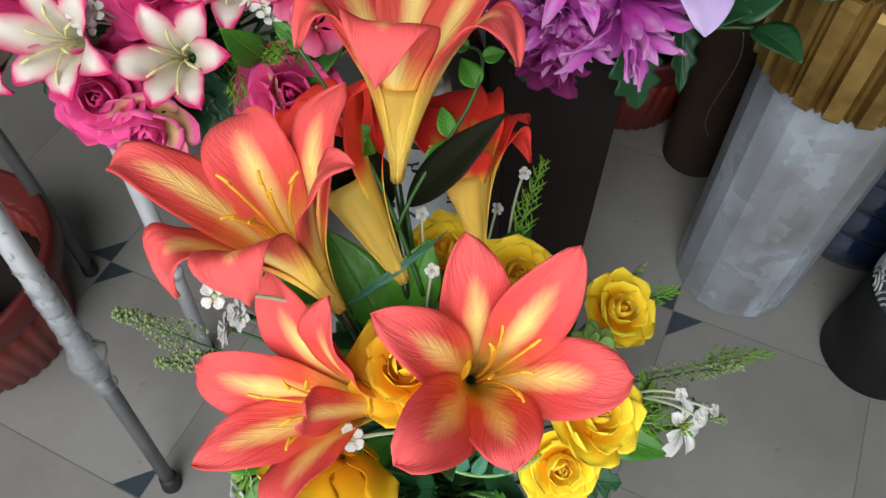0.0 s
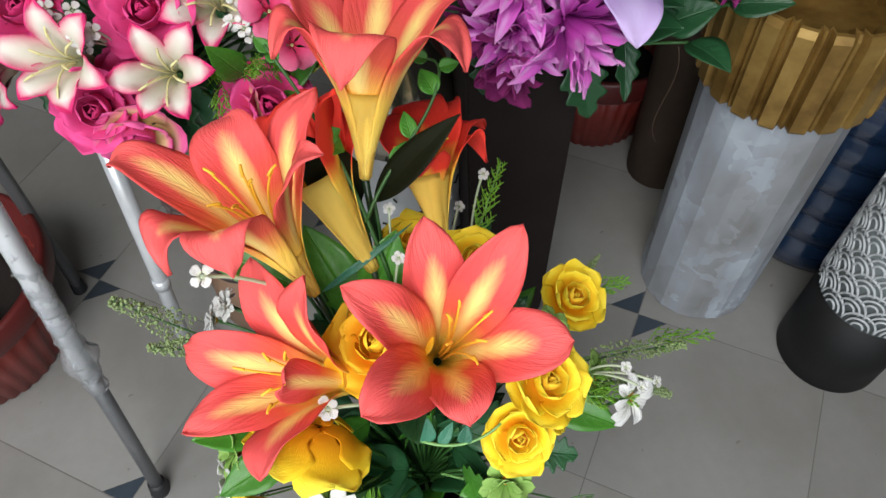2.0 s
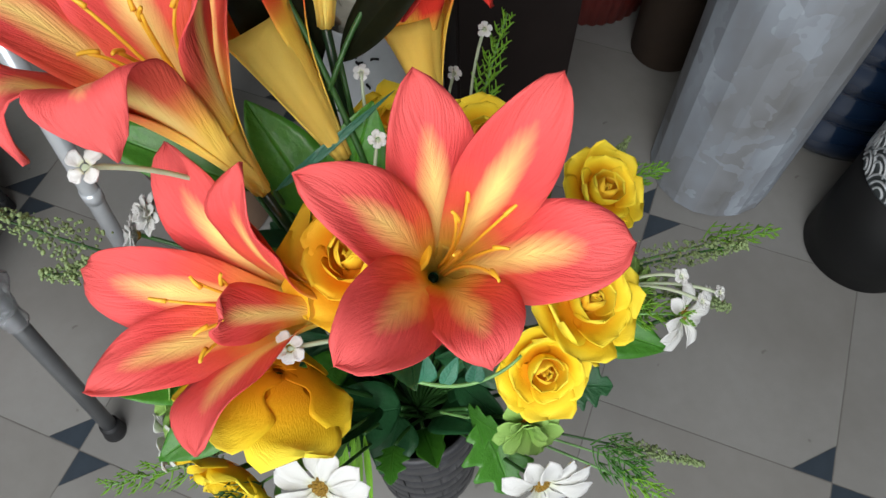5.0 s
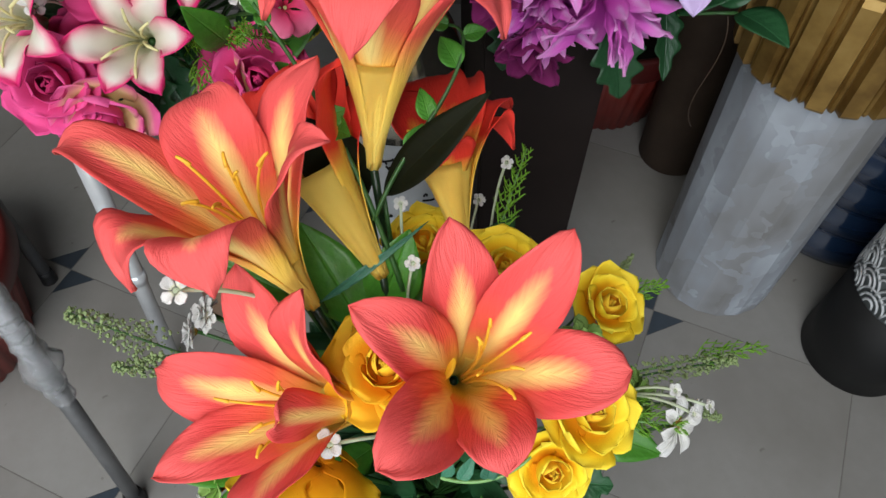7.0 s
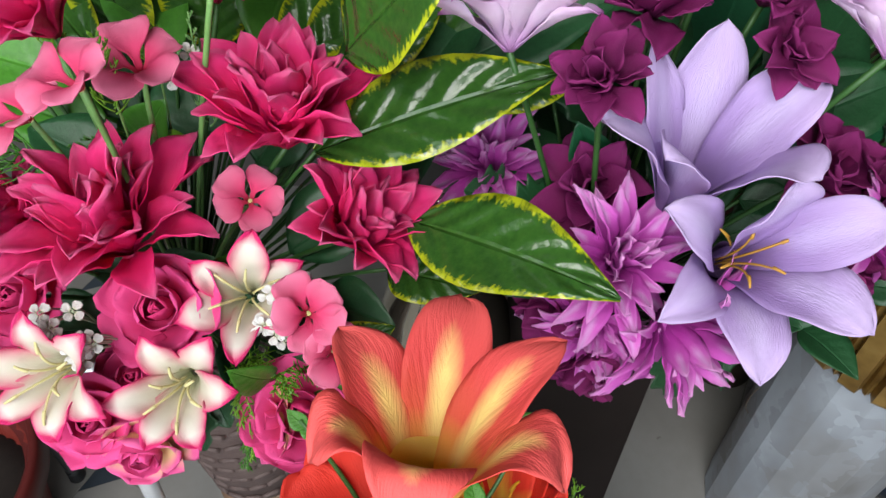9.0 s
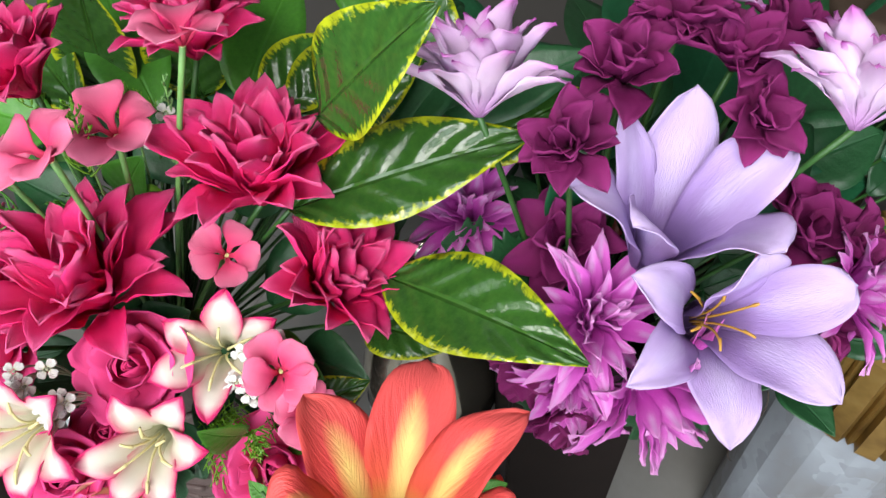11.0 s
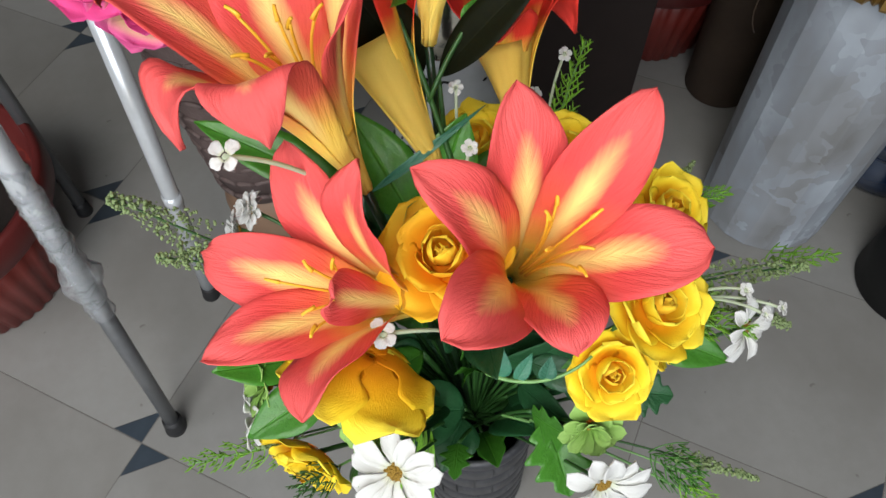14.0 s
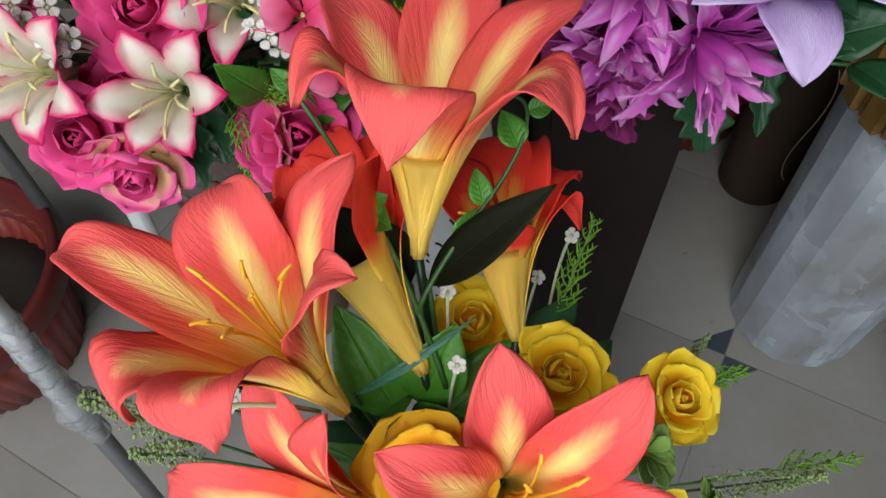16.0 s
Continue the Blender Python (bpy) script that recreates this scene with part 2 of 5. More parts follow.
M_SPRIG = plain("grey_green_sprig", (0.20, 0.27, 0.11), 0.6, 0, 0.5, 150, 0.3)
M_EYE = plain("brown_flower_eye", (0.26, 0.15, 0.015), 0.8, 0, 0.5, 400, 0.6)
M_EYE_ORANGE = plain("orange_flower_eye", (0.65, 0.18, 0.01), 0.8, 0, 0.4, 400, 0.6)


def tile_material():
    n = Nodes("floor_tile", 0.32)
    big, fine = n.noise(5, 5), n.noise(60, 4)
    cloud = n.ramp(n.noise(2.6, 4), [(0.36, 0.0), (0.62, 1.0)])
    col = n.mix(big, (0.165, 0.158, 0.144), (0.268, 0.262, 0.246))
    col = n.mix(n.math("MULTIPLY", cloud, 0.45), col, (0.290, 0.292, 0.284))
    col = n.mix(n.math("MULTIPLY", fine, 0.35), col, (0.155, 0.145, 0.135))
    speck = n.ramp(n.noise(34, 2), [(0.71, 0.0), (0.74, 1.0)])
    col = n.mix(n.math("MULTIPLY", speck, 0.5), col, (0.07, 0.055, 0.045))
    tone = n.math("ADD", 0.92, n.math("MULTIPLY", n.rnd(), 0.14))
    n.put("Base Color", n.mix(1.0, col, n.combine(tone, tone, tone), "MULTIPLY"))
    n.put("Roughness", n.math("ADD", 0.26, n.math("MULTIPLY", big, 0.25)))
    n.bump(n.noise(25, 4), 0.08, 0.002)
    return n.m


def column_material():
    n = Nodes("brushed_grey_plaster", 0.6)
    sep = n.t.nodes.new("ShaderNodeSeparateXYZ")
    n.link(n.obj, sep.inputs[0])
    long = n.combine(sep.outputs[0], sep.outputs[1], n.math("MULTIPLY", sep.outputs[2], 0.45))
    cell = n.node("ShaderNodeTexVoronoi", Scale=26.0, Randomness=1.0)
    n.link(n.mix(0.12, long, n.combine(n.noise(14, 3), n.noise(17, 3), n.noise(11, 3))), cell.inputs["Vector"])
    tone = n.t.nodes.new("ShaderNodeSeparateColor")
    n.link(cell.outputs["Color"], tone.inputs[0])
    a, b = n.noise(11, 3, long, 0.5), n.noise(60, 4)
    f = n.math("ADD", n.math("MULTIPLY", a, 0.84), n.math("MULTIPLY", tone.outputs[0], 0.16))
    col = n.ramp(f, [(0.33, (0.15, 0.148, 0.145)), (0.45, (0.225, 0.235, 0.25)), (0.54, (0.26, 0.285, 0.32)), (0.66, (0.36, 0.40, 0.45))])
    col = n.mix(n.math("MULTIPLY", b, 0.3), col, (0.21, 0.215, 0.22))
    n.put("Base Color", col)
    n.bump(n.math("ADD", n.noise(60, 4), n.math("MULTIPLY", tone.outputs[1], 0.6)), 0.12, 0.001)
    return n.m


def gold_material():
    n = Nodes("old_gold_paint", 0.42, 0.55)
    a = n.noise(18, 4)
    n.put("Base Color", n.ramp(a, [(0.3, (0.11, 0.055, 0.012)), (0.6, (0.30, 0.185, 0.05)), (0.8, (0.40, 0.27, 0.09))]))
    n.bump(n.noise(80, 3), 0.2, 0.001)
    return n.m


def wrap_material():
    n = Nodes("cling_film", 0.06)
    n.put("Base Color", n.mix(n.noise(120, 3), (0.86, 0.88, 0.90), (0.96, 0.97, 0.98)))
    n.put("Transmission Weight", 0.9)
    n.put("IOR", 1.25)
    n.bump(n.noise(160, 3), 0.35, 0.003)
    return n.m


def blue_material():
    n = Nodes("dark_blue_plastic", 0.12)
    n.put("Base Color", n.mix(n.noise(8, 2), (0.006, 0.014, 0.035), (0.012, 0.03, 0.07)))
    n.put("Coat Weight", 0.6)
    return n.m


def terracotta_material():
    n = Nodes("red_plastic_pot", 0.42)
    a = n.noise(14, 4)
    n.put("Base Color", n.mix(a, (0.115, 0.012, 0.009), (0.20, 0.026, 0.018)))
    n.bump(n.noise(70, 3), 0.15, 0.001)
    return n.m


def wicker_material():
    n = Nodes("brown_textured_pottery", 0.65)
    a = n.noise(30, 4)
    n.put("Base Color", n.mix(a, (0.055, 0.036, 0.034), (0.17, 0.12, 0.11)))
    n.bump(n.noise(90, 3), 0.6, 0.004)
    return n.m


def slate_material():
    n = Nodes("dark_slate_glaze", 0.45)
    a = n.noise(18, 4)
    n.put("Base Color", n.mix(a, (0.016, 0.0165, 0.019), (0.045, 0.046, 0.052)))
    n.bump(n.noise(50, 4), 0.5, 0.003)
    return n.m


M_TILE, M_COLUMN, M_GOLD, M_WRAP = tile_material(), column_material(), gold_material(), wrap_material()
M_BLUE, M_POT, M_WICKER, M_SLATE = blue_material(), terracotta_material(), wicker_material(), slate_material()
M_POT_RIM = plain("maroon_pot_rim", (0.085, 0.010, 0.009), 0.4, 0, 0.3, 20)
M_TILE_DARK = plain("blue_black_tile_corner", (0.036, 0.048, 0.062), 0.3, 0, 0.3, 60)
M_GROUT = plain("grout", (0.14, 0.133, 0.122), 0.8, 0, 0.3, 80)
M_WALL = plain("grey_wall_paint", (0.075, 0.07, 0.066), 0.8, 0, 0.12, 6)
M_STEEL = plain("brushed_steel_tube", (0.74, 0.77, 0.80), 0.22, 0.45, 0.12, 60, 0.05)
M_STEEL_DARK = plain("grey_painted_tube", (0.16, 0.165, 0.17), 0.35, 0.5, 0.15, 60, 0.05)
M_RUBBER = plain("black_rubber", (0.012, 0.012, 0.013), 0.6, 0, 0.3, 90)
M_BLACK = plain("black_ceramic", (0.006, 0.006, 0.006), 0.6, 0, 0.3, 30, 0.1, 0.25)
M_CHOC = plain("dark_brown_lacquer", (0.015, 0.0105, 0.0095), 0.7, 0, 0.35, 14, 0.1, 0.15)
M_TAN = plain("tan_pottery", (0.20, 0.12, 0.075), 0.6, 0, 0.25, 20)
M_WOOD = plain("brown_wood", (0.062, 0.042, 0.030), 0.7, 0, 0.4, 16, 0.1, 0.2)
M_SILVER = plain("polished_silver_glass", (0.58, 0.55, 0.46), 0.12, 0.95, 0.12, 20, 0.03)
M_CHALK = plain("chalk_white_glaze", (0.42, 0.44, 0.45), 0.5, 0, 0.1, 60)
M_GREY_GLAZE = plain("grey_green_glaze", (0.16, 0.185, 0.185), 0.55, 0, 0.2, 60)
# soil colour lowered to near black so the pot's inside reads dark
M_SOIL = plain("dark_soil", (0.014, 0.010, 0.008), 0.95, 0, 0.5, 90, 0.8)
M_WIRE = plain("thin_brown_wire", (0.07, 0.045, 0.03), 0.5, 0.3)


# ---- building blocks ----
def part(name, bm, material, parent, label="", smooth=True):
    me = bpy.data.meshes.new(name)
    bm.to_mesh(me)
    bm.free()
    me.materials.append(material)
    if smooth:
        me.polygons.foreach_set("use_smooth", [True] * len(me.polygons))
    return place(name, me, parent, None, label)


def place(name, me, parent, m=None, label=""):
    ob = new(name, me)
    if parent:
        ob.parent = parent
    if m is not None:
        ob.matrix_basis = m
    if label:
        ob["label"] = label
    return ob


def thing(name, at, label, category, group="", kind=""):
    ob = new(name)
    ob.location = at
    ob.empty_display_size = 0.02
    return tagged(ob, label, category, group, kind)


def mesh_of(bm, name, material):
    me = bpy.data.meshes.new(name)
    bm.to_mesh(me)
    bm.free()
    me.materials.append(material)
    me.polygons.foreach_set("use_smooth", [True] * len(me.polygons))
    return me


def sheet(f, nu, nv, thick=0.0):
    """A sheet over u, v in 0..1, with its UV map, and a thickness."""
    bm = bmesh.new()
    uvl = bm.loops.layers.uv.new("UVMap")
    vs = [[bm.verts.new(f(i / nu, j / nv)) for i in range(nu + 1)] for j in range(nv + 1)]
    for j in range(nv):
        for i in range(nu):
            fc = bm.faces.new((vs[j][i], vs[j][i + 1], vs[j + 1][i + 1], vs[j + 1][i]))
            for lp, (a, b) in zip(fc.loops, ((i, j), (i + 1, j), (i + 1, j + 1), (i, j + 1))):
                lp[uvl].uv = (a / nu, b / nv)
    bm.normal_update()
    if thick:
        known = {v: (i / nu, j / nv) for j, row in enumerate(vs) for i, v in enumerate(row)}
        bmesh.ops.solidify(bm, geom=bm.faces[:], thickness=thick)
        # the rim takes its colours from the sheet's own edge
        for fc in bm.faces:
            mine = [lp.vert in known for lp in fc.loops]
            if any(mine) and not all(mine):
                for lp in fc.loops:
                    for q in (lp, lp.link_loop_next, lp.link_loop_prev):
                        if q.vert in known:
                            lp[uvl].uv = known[q.vert]
                            break
    return bm


def lathe(profile, n=48, ribs=0, depth=0.0, closed=True):
    """A turned body from (radius, height) pairs, with optional flutes."""
    bm = bmesh.new()
    rings = []
    for r, z in profile:
        ring = []
        for i in range(n):
            a = 2 * math.pi * i / n
            rr = r + (depth * abs(math.sin(a * ribs / 2)) if ribs else 0)
            ring.append(bm.verts.new((rr * math.cos(a), rr * math.sin(a), z)))
        rings.append(ring)
    for p, q in zip(rings, rings[1:]):
        for i in range(n):
            bm.faces.new((p[i], p[(i + 1) % n], q[(i + 1) % n], q[i]))
    if closed:
        bm.faces.new(rings[0][::-1])
        bm.faces.new(rings[-1])
    return bm


def bez(p, t):
    p = [Vector(q) for q in p]
    while len(p) > 1:
        p = [a.lerp(b, t) for a, b in zip(p, p[1:])]
    return p[0]


def sweep(points, r0, r1=None, n=8, steps=14, bm=None, is_curve=True):
    """A round rod along a Bezier curve, or along the points themselves."""
    r1 = r0 if r1 is None else r1
    pts = [bez(points, i / steps) for i in range(steps + 1)] if is_curve else [Vector(p) for p in points]
    bm = bm or bmesh.new()
    side = None
    rings = []
    for i, p in enumerate(pts):
        d = (pts[min(i + 1, len(pts) - 1)] - pts[max(i - 1, 0)]).normalized()
        if side is None:
            side = d.orthogonal().normalized()
        side = (side - d * side.dot(d)).normalized()
        up = d.cross(side)
        r = r0 + (r1 - r0) * i / (len(pts) - 1)
        rings.append([bm.verts.new(p + r * (math.cos(a) * side + math.sin(a) * up)) for a in (2 * math.pi * k / n for k in range(n))])
    for p, q in zip(rings, rings[1:]):
        for i in range(n):
            bm.faces.new((p[i], p[(i + 1) % n], q[(i + 1) % n], q[i]))
    bm.faces.new(rings[0][::-1])
    bm.faces.new(rings[-1])
    return bm


def box(w, d, h, bevel=0.0):
    bm = bmesh.new()
    bmesh.ops.create_cube(bm, size=1)
    bmesh.ops.transform(bm, matrix=Matrix.Diagonal((w, d, h, 1)), verts=bm.verts)
    if bevel:
        bmesh.ops.bevel(bm, geom=bm.edges[:], offset=bevel, segments=2, affect="EDGES")
    return bm


def facing(at, d, spin=0.0):
    """A frame at a point whose z axis looks along d."""
    return Matrix.Translation(at) @ Vector(d).to_track_quat("Z", "Y").to_matrix().to_4x4() @ Matrix.Rotation(radians(spin), 4, "Z")


def between(base, tip, up):
    """A frame at base, y towards tip and z near up; and the length."""
    y = Vector(tip) - Vector(base)
    length = y.length
    y.normalize()
    z = Vector(up)
    z = (z - y * z.dot(y)).normalized()
    x = y.cross(z)
    m = Matrix((x, y, z)).transposed().to_4x4()
    m.translation = base
    return m, length


def smooth01(a, b, x):
    x = min(1, max(0, (x - a) / (b - a)))
    return x * x * (3 - 2 * x)


# ---- setting ----
F1, F2, PITCH = Vector((0.9085, -0.418)), Vector((0.418, 0.9085)), 0.2825
CORNER = Vector((-0.434, 0.249))


def floor_setting():
    floor = new("floor")
    tagged(floor, "beige-grey glazed floor tiles with small blue-black corner triangles", "floor", kind="structure")
    bm = box(5.2, 5.2, 0.06)
    bmesh.ops.translate(bm, verts=bm.verts, vec=(0, 0, -0.0306))
    part("grout_bed", bm, M_GROUT, floor, "dark grey grout", False)
    leg, gap, half = 0.045, 0.0008, PITCH / 2

    def prism(points, z0, z1):
        bm = bmesh.new()
        top = [bm.verts.new((x, y, z1)) for x, y in points]
        low = [bm.verts.new((x, y, z0)) for x, y in points]
        bm.faces.new(top)
        for i in range(len(points)):
            j = (i + 1) % len(points)
            bm.faces.new((top[i], low[i], low[j], top[j]))
        return bm

    a = half - gap
    c = leg
    full = mesh_of(prism([(-a, -a), (a, -a), (a, a), (-a, a)], -0.004, 0.0), "tile", M_TILE)
    cut = mesh_of(prism([(-a, -a), (a - c, -a), (a, -a + c), (a, a), (-a + c, a), (-a, a - c)], -0.004, 0.0), "tile", M_TILE)
    tri = mesh_of(prism([(a - c + 0.0012, -a), (a, -a), (a, -a + c - 0.0012)], -0.004, 0.0), "corner_triangle", M_TILE_DARK)
    for me in (full, cut, tri):
        me.polygons.foreach_set("use_smooth", [False] * len(me.polygons))
    turn = Matrix(((F1.x, F2.x, 0), (F1.y, F2.y, 0), (0, 0, 1))).to_4x4()
    for i in range(-7, 9):
        for j in range(-8, 7):
            p = CORNER + F1 * PITCH * (i + 0.5) + F2 * PITCH * (j + 0.5)
            if abs(p.x) > 2.2 or not -1.5 < p.y < 1.6:
                continue
            m = Matrix.Translation((p.x, p.y, 0)) @ turn
            odd = (i + j) % 2 == 1
            place("tile", cut if odd else full, floor, m)
            if odd:
                place("corner_triangle", tri, floor, m)
                place("corner_triangle", tri, floor, m @ Matrix.Rotation(math.pi, 4, "Z"))


def wall(name, at, size, label="plain grey painted wall"):
    bm = box(*size)
    ob = part(name, bm, M_WALL, None, "", False)
    ob.location = at
    return tagged(ob, label, "wall", kind="structure")


# assumed walls and ceiling that close the room, kept dark to limit bounce light
def room_setting():
    wall("wall_back", (0, 1.30, 1.3), (5.0, 0.12, 2.7))
    wall("wall_right", (2.45, 0, 1.3), (0.12, 3.6, 2.7))
    wall("wall_left", (-2.45, 0, 1.3), (0.12, 3.6, 2.7))
    wall("wall_front_left", (-2.0, -1.85, 1.3), (1.0, 0.12, 2.7))
    wall("wall_front_right", (2.0, -1.85, 1.3), (1.0, 0.12, 2.7))
    wall("wall_front_top", (0, -1.85, 2.68), (3.0, 0.12, 0.14))
    bm = box(5.0, 3.8, 0.1)
    c = part("ceiling", bm, M_WALL, None, "", False)
    c.location = (0, -0.05, 2.72)
    tagged(c, "plain dark grey ceiling, assumed", "ceiling", kind="structure")


room_setting()


# ---- vases, pots and the steel stand ----
def slate_vase():
    v = thing("vase", (-0.012, 0.208, 0), "dark slate grey round vase with carved brick courses", "vase")
    wall_p = [(0.045, 0.0), (0.052, 0.004), (0.0545, 0.03), (0.0545, 0.24), (0.058, 0.25), (0.058, 0.262), (0.053, 0.266), (0.049, 0.25), (0.049, 0.03)]
    part("body", lathe(wall_p, 64), M_SLATE, v)
    bm = bmesh.new()
    for k in range(7):
        z = 0.012 + k * 0.0325
        for i in range(10):
            a0 = 2 * math.pi * (i + 0.5 * (k % 2)) / 10
            pts = []
            for s in range(5):
                a = a0 + (s / 4) * 2 * math.pi / 10 * 0.955
                pts.append((a, ))
            lo = [[bm.verts.new((rr * math.cos(a[0]), rr * math.sin(a[0]), zz)) for a in pts] for rr, zz in ((0.054, z), (0.0563, z + 0.003), (0.0563, z + 0.0285), (0.054, z + 0.0315))]
            for p, q in zip(lo, lo[1:]):
                for s in range(4):
                    bm.faces.new((p[s], p[s + 1], q[s + 1], q[s]))
            for s in (0, 4):
                bm.faces.new([r[s] for r in lo])
    part("carved_bricks", bm, M_SLATE, v)


def column_vase():
    v = thing("floor_vase", (0.418, 0.597, 0), "tall fluted floor vase, brushed grey below and old gold above", "vase")
    part("lower_body", lathe([(0.081, 0.0), (0.0865, 0.005), (0.0885, 0.2), (0.0905, 0.445), (0.07, 0.446)], 18), M_COLUMN, v, "brushed pale grey plaster with flat facets", False)
    bm = bmesh.new()
    n, prof = 20, []
    for i in range(n):
        a = 2 * math.pi * i / n
        for f, r in ((0.0, 0.094), (0.1, 0.104), (0.62, 0.104), (0.72, 0.094), (0.8, 0.098), (0.88, 0.1), (0.96, 0.096)):
            b = a + f * 2 * math.pi / n
            prof.append((r * math.cos(b), r * math.sin(b)))
    rows = [[bm.verts.new((x * k, y * k, z)) for x, y in prof] for z, k in ((0.428, 0.98), (0.432, 1.0), (0.50, 1.008), (0.548, 1.012), (0.556, 0.985), (0.557, 0.95), (0.548, 0.86), (0.50, 0.84))]
    for p, q in zip(rows, rows[1:]):
        for i in range(len(prof)):
            j = (i + 1) % len(prof)
            bm.faces.new((p[i], p[j], q[j], q[i]))
    bm.faces.new(rows[0][::-1])
    bm.faces.new(rows[-1])
    part("upper_body", bm, M_GOLD, v, "old gold paint on deep ribs", False)


def black_vase():
    v = thing("vase", (0.587, 0.455, 0), "black vase with a chalk-white fish-scale pattern above", "vase")
    part("lower_body", lathe([(0.068, 0.0), (0.0735, 0.004), (0.0735, 0.165), (0.06, 0.166)], 64), M_BLACK, v, "matt black ceramic")
    part("upper_body", lathe([(0.06, 0.165), (0.071, 0.1655), (0.073, 0.30), (0.07, 0.36), (0.066, 0.36), (0.066, 0.2)], 64), M_GREY_GLAZE, v, "grey glaze")
    # scale pattern: raised white arcs in staggered rows
    n = 11
    bm = bmesh.new()
    for row in range(9):
        z0 = 0.168 + row * 0.021
        for i in range(n):
            a0 = 2 * math.pi * (i + 0.5 * (row % 2)) / n
            for k, size in enumerate((1.0, 0.66, 0.34)):
                pts = []
                for s in range(13):
                    b = math.pi * s / 12
                    a = a0 + math.cos(b) * size * math.pi / n
                    pts.append((0.0733 * math.cos(a), 0.0733 * math.sin(a), z0 + math.sin(b) * size * 0.027 + 0.003))
                sweep(pts, 0.0017, n=5, bm=bm, is_curve=False)
    part("scale_pattern", bm, M_CHALK, v, "raised chalk-white arcs")


def blue_bottle():
    b = thing("water_bottle", (0.64, 0.71, 0), "dark blue ribbed plastic water bottle on the floor", "bottle")
    prof = [(0.11, 0.0), (0.13, 0.012)]
    for k in range(6):
        z = 0.03 + k * 0.055
        prof += [(0.134, z), (0.134, z + 0.03), (0.128, z + 0.038), (0.128, z + 0.047)]
    prof += [(0.134, 0.37), (0.12, 0.40), (0.06, 0.44), (0.03, 0.455), (0.028, 0.49)]
    part("body", lathe(prof, 72), M_BLUE, b)
    c = lathe([(0.031, 0.485), (0.032, 0.49), (0.032, 0.51), (0.028, 0.514)], 32)
    part("cap", c, M_BLUE, b)


def red_pot(at, s, label, plant):
    p = thing("plant_pot", at, label, "plant pot")
    prof = [(0.095 * s, 0.0), (0.104 * s, 0.004), (0.125 * s, 0.09), (0.142 * s, 0.155)]
    part("body", lathe(prof + [(0.135 * s, 0.156), (0.118 * s, 0.09), (0.105 * s, 0.07)], 144, 36, 0.004), M_POT, p, "ribbed red plastic")
    part("rim", lathe([(0.142 * s, 0.15), (0.158 * s, 0.153), (0.164 * s, 0.16), (0.166 * s, 0.196), (0.162 * s, 0.202), (0.154 * s, 0.2), (0.152 * s, 0.16), (0.13 * s, 0.152)], 96, closed=False), M_POT_RIM, p, "dark maroon rim")
    if plant:
        part("soil", lathe([(0.02, 0.095), (0.122 * s, 0.096), (0.124 * s, 0.104), (0.08 * s, 0.112), (0.03, 0.108)], 48), M_SOIL, p, "very dark soil")
    return p


def brown_vase():
    v = thing("vase", (-0.285, 0.585, 0), "dark brown textured vase on a tan foot", "vase")
    part("foot", lathe([(0.066, 0.0), (0.07, 0.006), (0.067, 0.09), (0.058, 0.125), (0.05, 0.127)], 48), M_TAN, v, "tan pottery foot")
    part("body", lathe([(0.05, 0.125), (0.06, 0.127), (0.068, 0.22), (0.072, 0.40), (0.066, 0.47), (0.07, 0.50), (0.066, 0.505), (0.06, 0.47), (0.06, 0.3)], 64), M_WICKER, v)
    bm = bmesh.new()
    for k in range(11):
        for i in range(17):
            a = 2 * math.pi * (i + 0.5 * (k % 2)) / 17
            z = 0.145 + k * 0.030
            r = 0.062 + 0.009 * smooth01(0.12, 0.35, z)
            d = Vector((math.cos(a), math.sin(a), 0))
            t = Vector((-d.y, d.x, 0))
            sweep([d * r - t * 0.011 + Vector((0, 0, z)), d * (r + 0.003) + Vector((0, 0, z + 0.006)), d * r + t * 0.011 + Vector((0, 0, z))], 0.0035, n=5, steps=4, bm=bm)
    part("relief", bm, M_WICKER, v, "raised woven relief")["kind"] = "stuff"


def square_vase():
    v = thing("floor_vase", (0.099, 0.585, 0), "tall square dark brown lacquered vase", "vase")
    v.rotation_euler = (0, 0, radians(7))
    bm = bmesh.new()
    rows = []
    for h, z in ((0.052, 0.0), (0.055, 0.004), (0.062, 0.53), (0.062, 0.55), (0.054, 0.55), (0.054, 0.40)):
        rows.append([bm.verts.new((x * h, y * h, z)) for x, y in ((-1, -1), (1, -1), (1, 1), (-1, 1))])
    for p, q in zip(rows, rows[1:]):
        for i in range(4):
            bm.faces.new((p[i], p[(i + 1) % 4], q[(i + 1) % 4], q[i]))
    bm.faces.new(rows[0][::-1])
    bm.faces.new(rows[-1])
    bmesh.ops.bevel(bm, geom=bm.edges[:], offset=0.003, segments=2, affect="EDGES")
    part("body", bm, M_CHOC, v, "", False)
    for k, (x, y, w, d) in enumerate(((0, -0.061, 0.128, 0.006), (0, 0.061, 0.128, 0.006), (-0.061, 0, 0.006, 0.116), (0.061, 0, 0.006, 0.116))):
        rim = box(w, d, 0.012, 0.0015)
        bmesh.ops.translate(rim, verts=rim.verts, vec=(x, y, 0.551))
        part("rim", rim, M_CHOC, v, "", False)


